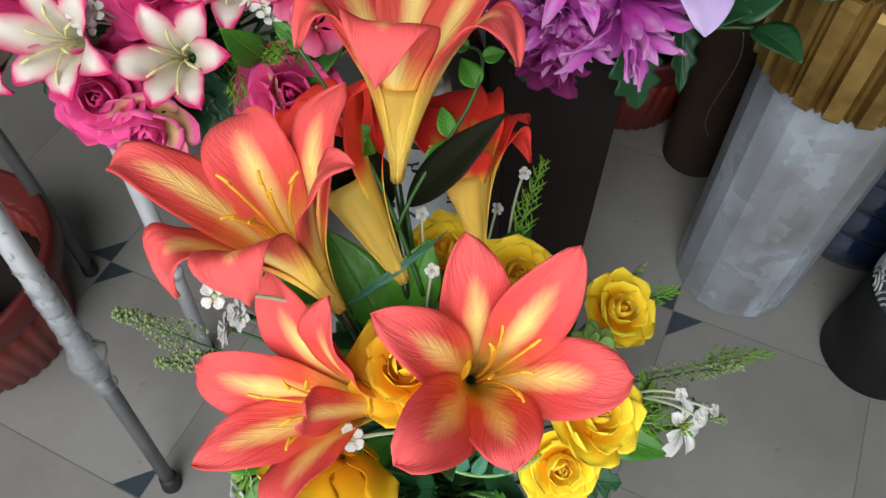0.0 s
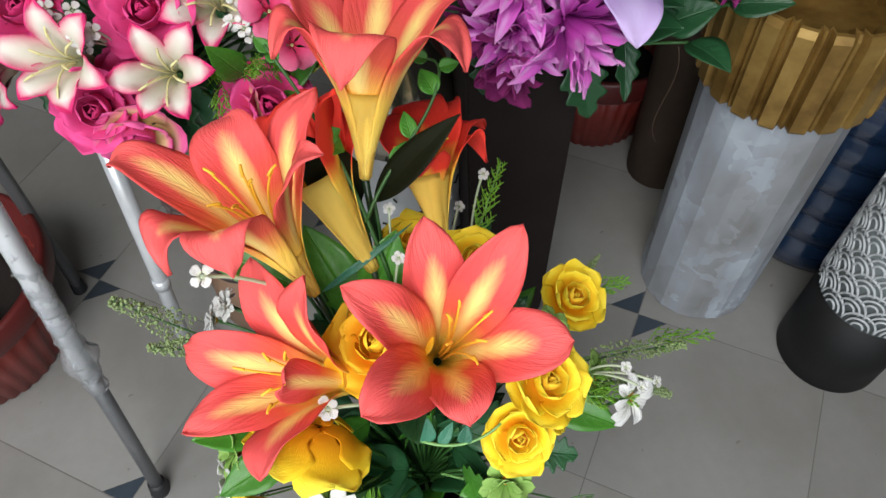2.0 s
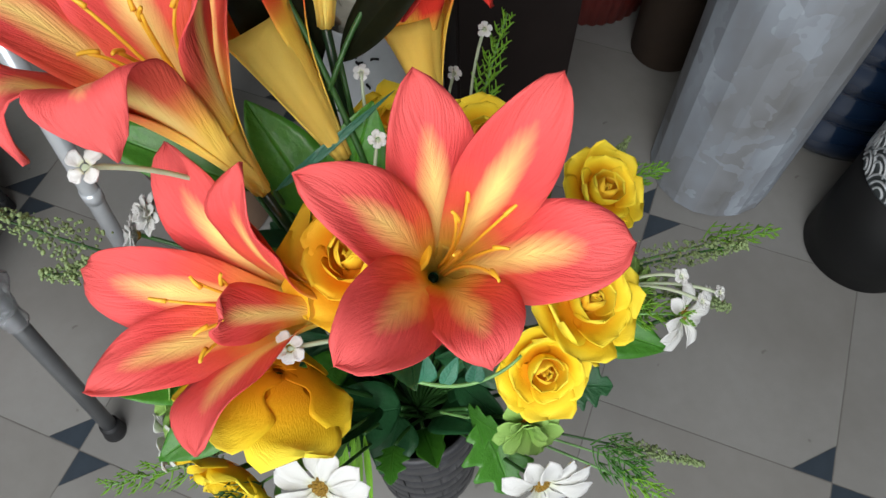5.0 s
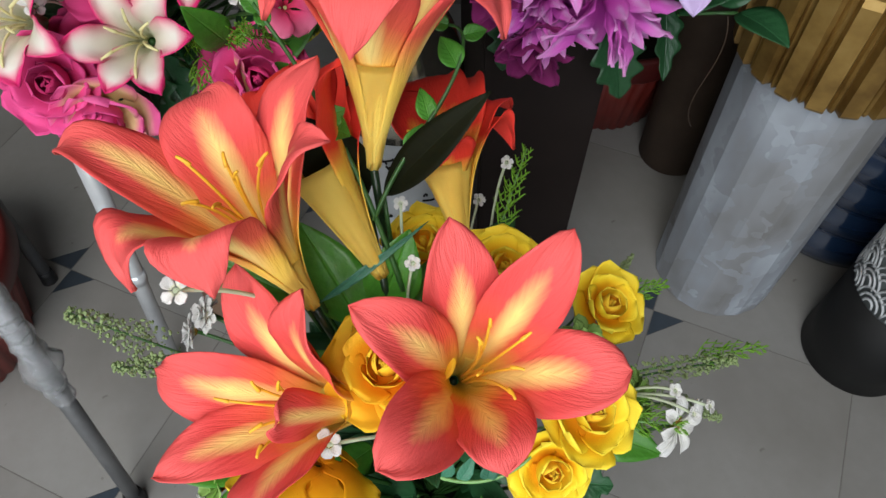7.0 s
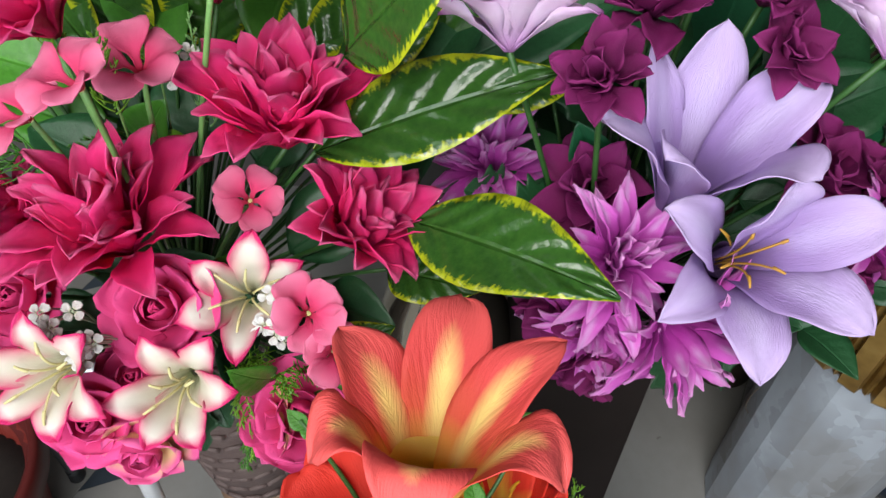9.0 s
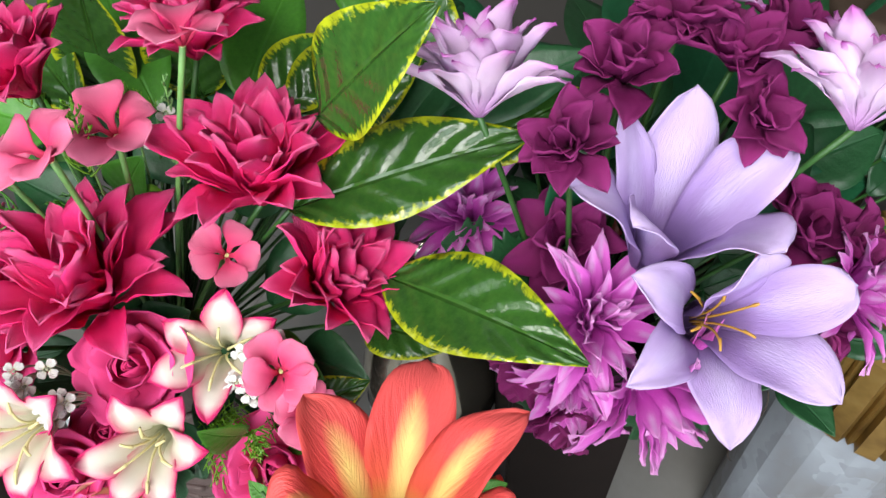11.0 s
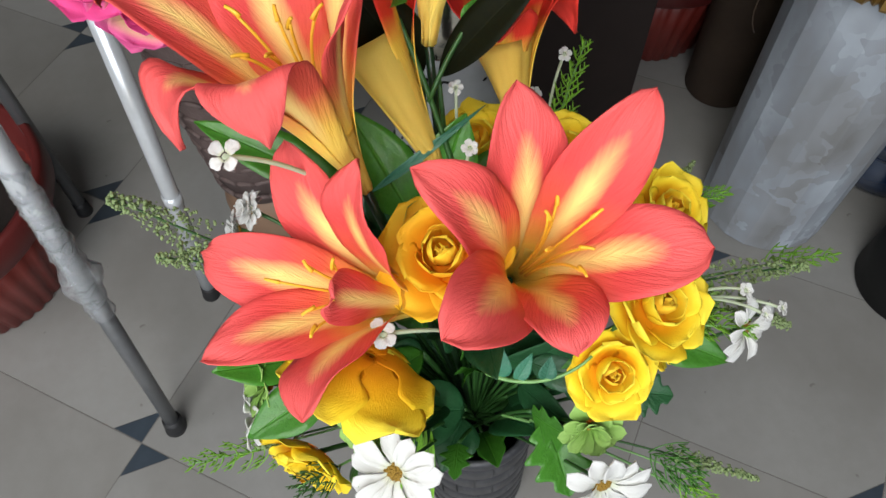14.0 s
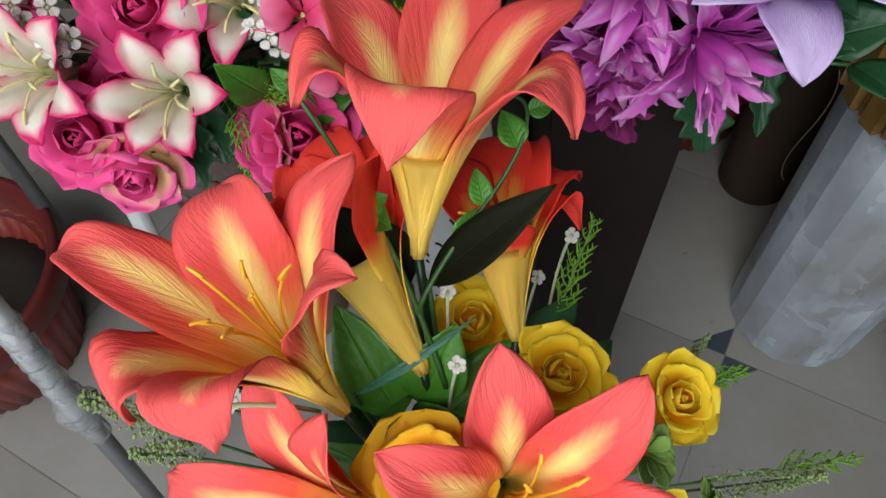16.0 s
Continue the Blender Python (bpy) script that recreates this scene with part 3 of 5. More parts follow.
def silver_vase():
    v = thing("vase", (-0.035, 0.63, 0), "silvered glass vase with a white band of black marks", "vase")
    part("body", lathe([(0.055, 0.0), (0.068, 0.01), (0.074, 0.12), (0.075, 0.33), (0.07, 0.34)], 64), M_CHALK, v, "white glazed lower body")
    part("shoulder", lathe([(0.07, 0.338), (0.0755, 0.342), (0.074, 0.39), (0.06, 0.44), (0.045, 0.47), (0.04, 0.50), (0.05, 0.53), (0.046, 0.53), (0.036, 0.5), (0.036, 0.46)], 64), M_SILVER, v, "silvered glass shoulder and neck")
    bm = bmesh.new()
    rng = random.Random(8)
    for k in range(150):
        a, z = rng.uniform(0, 6.28), rng.uniform(0.03, 0.32)
        r = 0.0715 + 0.004 * smooth01(0.0, 0.2, z)
        p = []
        for s in range(4):
            a += rng.uniform(-0.06, 0.1)
            z += rng.uniform(-0.007, 0.007)
            p.append((r * math.cos(a) * 1.02, r * math.sin(a) * 1.02, z))
        sweep(p, 0.0013, n=5, steps=6, bm=bm)
    part("brushwork", bm, M_BLACK, v, "thin black brush marks")["kind"] = "stuff"


def steel_stand():
    feet = {"front_left": (-0.393, 0.269), "back_left": (-0.600, 0.606), "back_right": (-0.379, 0.460), "front_right": (-0.17, 0.13)}
    st = thing("stand", (-0.4, 0.42, 0), "steel tube stand, its front leg wound in cling film", "stand")

    def leg(x, y, dx, dy, mat, r, top=1.0):
        ft, hd = Vector((x + 0.4, y - 0.42, 0.0)), Vector((x + dx + 0.4, y + dy - 0.42, 0.72))
        at = lambda k: ft.lerp(hd, k)
        l = part("leg", sweep([at(0.01), at(top)], r, n=20, steps=2), mat, st)
        part("rubber_foot", sweep([at(0.0), at(0.012), at(0.035)], r + 0.003, r + 0.001, 20, 4), M_RUBBER, l, "black rubber foot")
        return at

    at = leg(-0.379, 0.460, 0.072, 0.04, M_STEEL, 0.0098, 0.74)
    part("collar", sweep([at(0.29), at(0.315)], 0.0112, n=20, steps=2), M_STEEL, st)
    leg(-0.600, 0.606, 0.035, 0.035, M_STEEL_DARK, 0.0092)
    # front leg: wide tube above, thin tube below, film wound round the joint
    ft, hd = Vector((-0.393 + 0.4, 0.269 - 0.42, 0.0)), Vector((-0.393 + 0.065 + 0.4, 0.269 + 0.07 - 0.42, 0.72))
    at = lambda k: ft.lerp(hd, k)
    l = part("leg", sweep([at(0.42), at(1.0)], 0.0100, n=20, steps=2), M_STEEL, st)
    part("inner_tube", sweep([at(0.005), at(0.47)], 0.0086, n=20, steps=2), M_STEEL_DARK, l, "grey inner tube")
    part("rubber_foot", sweep([at(0.0), at(0.012), at(0.035)], 0.0140, 0.0115, 20, 4), M_RUBBER, l, "black rubber foot")
    d = (hd - ft).normalized()
    sx = d.orthogonal().normalized()
    sy = d.cross(sx)
    rng = random.Random(3)

    def film(u, v):
        k = 0.385 + 0.36 * v
        a = 2 * math.pi * u
        lump = 0.0055 * math.exp(-((v - 0.23) / 0.06) ** 2)
        r = 0.0112 + lump * (1 + 0.5 * math.sin(a * 2 + 1)) + 0.0011 * math.sin(60 * v + a) + 0.0020 * noise.noise(Vector((math.cos(a) * 2.5, math.sin(a) * 2.5, v * 34))) + 0.0016 * noise.noise(Vector((math.cos(a) * 6, math.sin(a) * 6, v * 80)))
        r -= 0.003 * smooth01(0.55, 1, v)
        return at(k) + r * (math.cos(a) * sx + math.sin(a) * sy)

    part("cling_film", sheet(film, 40, 150, 0.0004), M_WRAP, st, "crumpled clear cling film")


slate_vase()
column_vase()
black_vase()
blue_bottle()
brown_vase()
square_vase()
silver_vase()
steel_stand()
red_pot((-0.705, 0.50, 0), 1.0, "ribbed red plastic plant pot holding very dark soil", True)
red_pot((0.30, 0.98, 0), 0.9, "ribbed dark red plastic plant pot in shade", True)


def wood_post():
    v = thing("floor_vase", (0.40, 0.83, 0), "plain brown wooden column vase", "vase")
    part("body", lathe([(0.05, 0.0), (0.054, 0.004), (0.057, 0.68), (0.045, 0.68)], 48), M_WOOD, v)
    part("rim", lathe([(0.046, 0.679), (0.059, 0.68), (0.061, 0.69), (0.059, 0.70), (0.048, 0.70)], 48), M_WOOD, v)


wood_post()


# ---- flowers ----
def blade_width(v, w0, w, peak, sharp):
    if v < peak:
        return w0 + (w - w0) * smooth01(0.22, peak, v) ** 0.85
    k = (v - peak) / (1 - peak)
    return w * max(0.0, 1 - k ** sharp) ** (0.62 if sharp > 2 else 0.75)


def petal_sheet(prof, w, w0=0.006, peak=0.68, sharp=2.2, wrap_to=0.5, cup=0.2, ripple=0.0015, seed=0, nu=8, nv=16, thick=0.0006, tooth=0.0, closed_tube=False):
    """A petal in a frame whose z is the flower's axis and x its own direction: prof holds (radius, height) controls."""
    def f(u, v):
        p = bez([(r, 0, h) for r, h in prof], v)
        q = bez([(r, 0, h) for r, h in prof], min(1, v + 0.02)) - bez([(r, 0, h) for r, h in prof], max(0, v - 0.02))
        q.normalize()
        n = Vector((-q.z, 0, q.x))
        s = u * 2 - 1
        hw = blade_width(v, w0, w, peak, sharp)
        if tooth:
            hw *= 1 + tooth * math.sin(v * 60)
        # in the tube the petal bends round the axis, in the blade it lies open
        k = smooth01(wrap_to - 0.2, wrap_to + 0.15, v)
        a = s * max(0.74 if closed_tube else 0.0, min(1.2, hw / max(p.x, 0.004)))
        tube = Vector((p.x * math.cos(a), p.x * math.sin(a), p.z))
        lift = cup * hw * s * s - 0.15 * cup * hw
        rip = ripple * math.sin(9 * v + 4 * s + seed) * abs(s) * k + 0.6 * ripple * math.sin(23 * v + seed * 2.3) * s * s * k
        flat = p + Vector((0, s * hw, 0)) + n * (lift + rip)
        return tube.lerp(flat, k)
    return sheet(f, nu, nv, thick)


def stem_between(a, b, parent_inv, r=0.0022, bend=None, mat=None, parent=None, name="stem", label=""):
    a, b = Vector(a), Vector(b)
    mid = bend and Vector(bend) or (a.lerp(b, 0.5) + Vector((0, 0, 0.02)))
    pts = [parent_inv @ a, parent_inv @ mid, parent_inv @ b]
    return part(name, sweep(pts, r, r * 0.9, 7, 10), mat or M_STEM, parent, label)


def lily(base, throat, tips, mat, label, group, foot, w=0.026, bulge=0.012, stamens=True, lean=0.42, seed=1, stem_mat=None, stamen_mat=None, reach=0.055, stamen_dir=None, tube=0.011, sharp=1.95, narrow=0.88, deep=0.047, peak=0.63):
    base, throat = Vector(base), Vector(throat)
    ax = (throat - base)
    length = ax.length
    fl = thing("lily", base, label, "flower", group)
    inv = Matrix.Translation(-base)
    frame_m = facing(throat, ax)
    fi = frame_m.inverted()
    for i, t in enumerate(tips):
        b = t[3] if len(t) > 3 else bulge
        ww = (t[4] if len(t) > 4 else w) * narrow
        p = fi @ Vector(t[:3])
        th, r, h = math.atan2(p.y, p.x), math.hypot(p.x, p.y), p.z
        prof = [(0.004, -length), (tube * 0.85, -length * 0.28), (max(tube * 1.2, r * (t[6] if len(t) > 6 else lean)), h + b if b >= 0 else h * 0.35 + b), (r, h)]
        sh = t[5] if len(t) > 5 else sharp
        bm = petal_sheet(prof, ww, 0.0075, peak + 0.03 * math.sin(seed + i), sh, 0.50, 0.13, 0.0020, seed + i * 1.7, 12, 26, closed_tube=True)
        bmesh.ops.transform(bm, matrix=inv @ frame_m @ Matrix.Rotation(th, 4, "Z"), verts=bm.verts)
        part("petal", bm, mat, fl)
    # the closed yellow tube below the flare
    rr = [fi @ Vector(t[:3]) for t in tips]
    r_m, h_m = sum(math.hypot(q.x, q.y) for q in rr) / 6, sum(q.z for q in rr) / 6
    prof = [(0.004, 0, -length), (tube * 0.85, 0, -length * 0.28), (max(tube * 1.2, r_m * lean), 0, h_m + bulge), (r_m, 0, h_m)]
    ring = [bez(prof, k * deep) for k in range(11)]
    bm = lathe([(q.x * 0.92, q.z) for q in ring], 48, 6, 0.0012, closed=False)
    bm.loops.layers.uv.new("UVMap")
    bmesh.ops.solidify(bm, geom=bm.faces[:], thickness=0.0004)
    bmesh.ops.transform(bm, matrix=inv @ frame_m, verts=bm.verts)
    part("tube", bm, mat, fl)
    if stamens:
        d = Vector(stamen_dir).normalized() if stamen_dir else ax.normalized()
        rng = random.Random(seed)
        sd = d.orthogonal().normalized()
        for k in range(6):
            a = k * 1.047 + seed
            out = (math.cos(a) * sd + math.sin(a) * d.cross(sd))
            tip = throat + d * reach * rng.uniform(0.75, 1.05) + out * rng.uniform(0.012, 0.024)
            pts = [throat - ax.normalized() * length * 0.35 + out * 0.003, throat + d * reach * 0.5 + out * 0.004, tip]
            s = part("stamen", sweep([inv @ p for p in pts], 0.0009, 0.0008, 6, 9), stamen_mat or M_STAMEN, fl)
            e = (tip - pts[1]).normalized() + out * 0.5
            part("anther", sweep([inv @ (tip - e * 0.003), inv @ (tip + d * 0.0015), inv @ (tip + e * 0.003)], 0.0013, 0.0008, 6, 5), stamen_mat or M_STAMEN, s)
    stem_between(base, foot, inv, 0.0028, None, stem_mat or M_STEM_DARK, fl)
    return fl


G1 = "flowers of the orange lily bouquet"
FOOT = (-0.012, 0.212, 0.20)
# each petal: tip, arch, half width, bluntness, reach of the arch
lily((0.012, 0.225, 0.462), (0.022, 0.188, 0.552), [(0.010, 0.241, 0.636, 0.004, 0.025, 2.0), (0.072, 0.224, 0.647, 0.004, 0.024, 1.7), (0.103, 0.172, 0.592, 0.014, 0.027, 2.5), (0.036, 0.124, 0.577, 0.018, 0.027, 2.0), (-0.026, 0.119, 0.609, 0.014, 0.026, 2.3), (-0.039, 0.190, 0.636, 0.012, 0.023, 2.0)], M_LILY,
     "wide open coral and yellow cloth lily", G1, FOOT, seed=1, deep=0.030, reach=0.045, stamen_dir=(0.35, -0.1, 0.9))
lily((-0.034, 0.202, 0.474), (-0.071, 0.178, 0.534), [(-0.111, 0.244, 0.592, 0.008, 0.025, 1.9), (-0.067, 0.212, 0.616, 0.004, 0.022, 1.9), (-0.161, 0.196, 0.557, 0.014, 0.025, 2.0), (-0.153, 0.137, 0.545, 0.006, 0.023, 1.6), (-0.096, 0.102, 0.552, 0.006, 0.027, 2.0), (-0.080, 0.154, 0.582, 0.010, 0.017, 1.8)], M_LILY,
     "coral and yellow cloth lily opening sideways", G1, FOOT, seed=2, deep=0.034, reach=0.05)
lily((-0.072, 0.233, 0.562), (-0.088, 0.238, 0.630), [(-0.180, 0.258, 0.675, 0.036, 0.022, 1.35, 0.55), (-0.120, 0.300, 0.670, 0.026, 0.028, 2.6), (-0.054, 0.303, 0.691, 0.008, 0.024, 1.8), (-0.041, 0.233, 0.705, 0.014, 0.020, 1.6), (-0.137, 0.194, 0.650, 0.085, 0.025, 1.8, 0.85), (-0.093, 0.178, 0.668, 0.075, 0.024, 2.2, 0.75)], M_LILY,
     "coral and yellow cloth lily with curled petal tips", G1, FOOT, seed=3, deep=0.030, reach=0.05, stamen_dir=(-0.25, 0.1, 0.9))
lily((-0.035, 0.310, 0.597), (-0.026, 0.332, 0.672), [(-0.080, 0.318, 0.703, 0.070, 0.025, 2.2, 0.85), (-0.034, 0.279, 0.710, 0.085, 0.030, 2.0, 0.70), (0.039, 0.311, 0.693, 0.078, 0.026, 2.0, 0.80), (-0.079, 0.400, 0.696, 0.012, 0.027), (-0.011, 0.431, 0.689, 0.014, 0.027, 2.2), (0.047, 0.391, 0.700, 0.012, 0.025, 1.5)], M_LILY,
     "upright trumpet of a coral and yellow cloth lily", G1, (-0.02, 0.23, 0.22), seed=4, stamens=False)
lily((0.021, 0.292, 0.532), (0.010, 0.330, 0.574), [(0.029, 0.416, 0.565, 0.022, 0.026), (0.057, 0.351, 0.563, 0.066, 0.026, 2.0, 0.80), (0.006, 0.310, 0.596, 0.034, 0.024, 2.0, 0.7), (-0.030, 0.374, 0.584, 0.022, 0.025), (0.004, 0.425, 0.560, 0.018, 0.025), (0.058, 0.390, 0.562, 0.036, 0.025)], M_LILY_RED,
     "small red and yellow cloth lily behind the others", G1, FOOT, seed=5, stamens=True, reach=0.025, w=0.021, tube=0.013, narrow=1.0)
lily((-0.033, 0.265, 0.541), (-0.070, 0.304, 0.614), [(-0.046, 0.328, 0.668, 0.004, 0.025), (-0.103, 0.345, 0.627, 0.012, 0.023), (-0.090, 0.384, 0.612, 0.012, 0.022), (-0.058, 0.385, 0.616, 0.010, 0.022), (-0.112, 0.318, 0.626, 0.014, 0.023), (-0.032, 0.358, 0.624, 0.010, 0.022)], M_LILY_RED,
     "red lily turned away, showing its long yellow tube", G1, FOOT, seed=6, stamens=False, tube=0.020)


# roses: rings of cupped petals
def rose_meshes(tag, outer, inner, heart=None):
    rings = [  # profile, half width, count, turn, tilt
        ([(0.001, 0), (0.005, 0.004), (0.007, 0.016), (0.0012, 0.026)], 0.011, 4, inner),
        ([(0.002, 0), (0.012, 0.003), (0.013, 0.017), (0.008, 0.028)], 0.014, 3, inner),
        ([(0.003, 0), (0.019, 0.001), (0.018, 0.016), (0.017, 0.027)], 0.021, 4, heart or outer),
        ([(0.004, -0.002), (0.026, 0.000), (0.025, 0.017), (0.034, 0.020)], 0.026, 4, outer),
        ([(0.004, -0.004), (0.030, -0.004), (0.034, 0.013), (0.047, 0.008)], 0.029, 5, outer),
    ]
    out = []
    for k, (prof, w, count, mat) in enumerate(rings):
        out.append(([mesh_of(petal_sheet(prof, w, 0.010, 0.55, 4.0, 0.95 if k < 3 else 0.8, 0.3, 0.0045 if k > 2 else 0.0035, k * 2 + s, 12, 14, 0.0003), "rose_petal", mat) for s in (0, 1)], count))
    return out


def rose(meshes, at, d, size, label, group, foot, seed, rings=5, stem=True):
    rng = random.Random(seed)
    ob = thing("rose", at, label, "flower", group)
    m = facing((0, 0, 0), d, rng.uniform(0, 360)) @ Matrix.Scale(size, 4)
    for k, (ms, count) in enumerate(meshes[:rings]):
        off = rng.uniform(0, 6.28)
        for i in range(count):
            t = Matrix.Rotation(off + 2 * math.pi * i / count + rng.uniform(-0.12, 0.12), 4, "Z") @ Matrix.Rotation(rng.uniform(-0.10, 0.10), 4, "Y") @ Matrix.Scale(rng.uniform(0.92, 1.1), 4)
            place("petal", ms[i % 2], ob, m @ t)
    inv = Matrix.Translation(-Vector(at))
    stem_between(at, foot, inv, 0.002, None, M_STEM, ob)
    return ob


YR = rose_meshes("yellow", M_YROSE, M_YROSE_IN, M_YROSE)
YR_WARM = rose_meshes("orange", M_YROSE_IN, M_YROSE_IN, M_YROSE_IN)
EYE = Vector((0.02, 0.04, 0.95))


def to_eye(p, up=0.4):
    return ((EYE - Vector(p)).normalized() + Vector((0, 0, up))).normalized()


L_YR = "bright yellow cloth rose with an orange heart"
for k, (p, d, s) in enumerate([
        ((-0.028, 0.207, 0.528), (-0.05, -0.25, 1), 0.90), ((0.090, 0.178, 0.518), (0.45, -0.35, 1), 0.76), ((0.074, 0.166, 0.452), (0.15, -0.75, 0.8), 0.70),
        ((0.131, 0.290, 0.444), (0.3, -0.2, 1), 0.74), ((-0.072, 0.150, 0.512), (-0.35, -0.50, -0.60), 1.10), ((-0.122, 0.126, 0.405), (-0.4, -0.9, 0.05), 0.78),
        ((0.044, 0.262, 0.545), (0.1, -0.1, 1), 0.68), ((-0.006, 0.318, 0.488), (-0.1, 0.0, 1), 0.80), ((0.104, 0.182, 0.470), (1, -0.3, 0.3), 0.55)]):
    rose(YR_WARM if k == 0 else YR, p, d, s * 0.88, "orange-yellow cloth rose between the lilies" if k == 0 else L_YR, G1, FOOT, 20 + k)


# open daisies and small blossoms
def ring_flower(name, at, d, petals, me, eye_mat, eye_r, label, group, foot, seed, size=1.0, rows=1, tilt=0.15, stem_mat=None, stem_r=0.0014, bend=None):
    rng = random.Random(seed)
    ob = thing(name, at, label, "flower", group)
    m = facing((0, 0, 0), d, rng.uniform(0, 360)) @ Matrix.Scale(size, 4)
    for row in range(rows):
        for i in range(petals):
            a = 2 * math.pi * (i + 0.5 * row) / petals + rng.uniform(-0.1, 0.1)
            t = Matrix.Rotation(a, 4, "Z") @ Matrix.Rotation(-rng.uniform(-0.1, 0.35) * (1 + row) - tilt * (row + 0.5), 4, "Y") @ Matrix.Scale(rng.uniform(0.9, 1.1) * (1 - 0.18 * row), 4)
            place("petal", me, ob, m @ t)
    if eye_r:
        bm = bmesh.new()
        for i in range(46):
            rr = eye_r * math.sqrt((i + 0.5) / 46)
            a = i * 2.39996
            bmesh.ops.create_icosphere(bm, subdivisions=1, radius=eye_r * 0.2, matrix=Matrix.Translation((rr * math.cos(a), rr * math.sin(a), eye_r * 0.55 - rr * rr / eye_r * 0.35)))
        bmesh.ops.create_uvsphere(bm, u_segments=14, v_segments=8, radius=eye_r * 0.9, matrix=Matrix.Diagonal((1, 1, 0.5, 1)))
        bmesh.ops.transform(bm, matrix=m, verts=bm.verts)
        part("flower_eye", bm, eye_mat, ob)
    stem_between(at, foot, Matrix.Translation(-Vector(at)), stem_r, bend, stem_mat or M_STEM, ob)
    return ob


def flat_petal(length, w, mat, peak=0.62, sharp=3.0, rise=0.12, cup=0.25, notch=0.0, nv=8, tooth=0.0):
    prof = [(0.002, 0), (length * 0.35, length * rise), (length * 0.75, length * rise * 1.2), (length, length * rise * 0.4)]
    return mesh_of(petal_sheet(prof, w, 0.0022, peak, sharp, 0.1, cup, 0.0008, 0.7, 6, nv, 0.0004, tooth), "petal", mat)


ME_DAISY = flat_petal(0.032, 0.0070, M_WHITE, rise=0.2, cup=0.35)
ME_GREEN = flat_petal(0.024, 0.0060, M_GREENFLOWER, tooth=0.05)
ME_TINY = flat_petal(0.0085, 0.0036, M_WHITE, rise=0.05)
ME_MUM = flat_petal(0.014, 0.0038, M_WHITE)
for k, (p, d) in enumerate([((-0.064, 0.110, 0.420), (-0.1, -0.65, 0.75)), ((0.071, 0.107, 0.400), (0.35, -0.9, 0.35)), ((0.166, 0.194, 0.450), (0.55, -0.65, 0.35)), ((-0.160, 0.150, 0.415), (-1, -0.2, 0.2))]):
    ring_flower("daisy", p, d, 12, ME_DAISY, M_EYE, 0.0075, "white cloth daisy with a brown eye", G1, FOOT, 40 + k, 1.0 if k < 2 else 0.75, tilt=-0.1)
for k, (p, d) in enumerate([((-0.082, 0.141, 0.425), (-0.2, -0.7, 0.6)), ((0.064, 0.142, 0.415), (0.1, -0.8, 0.5)), ((0.105, 0.250, 0.455), (0.5, -0.2, 0.9)), ((-0.150, 0.165, 0.435), (-0.9, -0.3, 0.4)), ((0.140, 0.215, 0.440), (0.8, -0.2, 0.6))]):
    ring_flower("green_daisy", p, d, 11, ME_GREEN, M_EYE_ORANGE, 0.0055, "pale green cloth daisy with an orange eye", G1, FOOT, 50 + k, rows=2, tilt=0.2)
for k, (p, d, ft, bend) in enumerate([
        ((-0.128, 0.206, 0.628), (-0.1, -0.4, 0.9), (-0.085, 0.232, 0.56), (-0.105, 0.222, 0.606)), ((-0.063, 0.160, 0.524), (0, -0.5, 0.9), (-0.030, 0.175, 0.495), (-0.045, 0.165, 0.520)),
        ((-0.012, 0.262, 0.560), (0.1, -0.5, 0.8), (-0.02, 0.25, 0.50), None), ((-0.020, 0.305, 0.565), (-0.2, -0.3, 0.9), (-0.02, 0.28, 0.52), None), ((0.024, 0.352, 0.520), (0.4, -0.3, 0.9), (0.02, 0.30, 0.47), None), ((0.034, 0.345, 0.515), (0.6, -0.3, 0.7), (0.02, 0.30, 0.47), None), ((0.020, 0.360, 0.512), (0.1, -0.2, 0.9), (0.02, 0.30, 0.47), None),
        ((0.056, 0.372, 0.525), (0.1, -0.4, 0.9), (0.04, 0.315, 0.45), (0.045, 0.36, 0.50)), ((0.170, 0.190, 0.478), (0.5, -0.4, 0.8), (0.13, 0.22, 0.44), None), ((0.185, 0.198, 0.470), (0.7, -0.3, 0.7), (0.13, 0.22, 0.44), None), ((0.160, 0.205, 0.482), (0.3, -0.3, 0.9), (0.13, 0.22, 0.44), None)]):
    ring_flower("blossom", p, d, 5 if k else 4, ME_TINY, M_STEM_PALE, 0.0014, "tiny white plastic blossom on a pale stalk", G1, ft, 70 + k, 1.05 if k < 2 else 0.62, tilt=0.0, stem_mat=M_STEM_PALE, stem_r=0.0011 if k > 1 else 0.0014, bend=bend)
for k, (p, d) in enumerate([((-0.158, 0.264, 0.497), (-0.7, -0.3, 0.7)), ((-0.171, 0.259, 0.482), (-0.9, -0.3, 0.4)), ((-0.163, 0.272, 0.486), (-0.6, 0.3, 0.6))]):
    ring_flower("chrysanthemum", p, d, 10, ME_MUM, M_EYE, 0.003, "small white cloth chrysanthemum", G1, (-0.06, 0.23, 0.42), 90 + k, 1.0, rows=2, tilt=0.25)


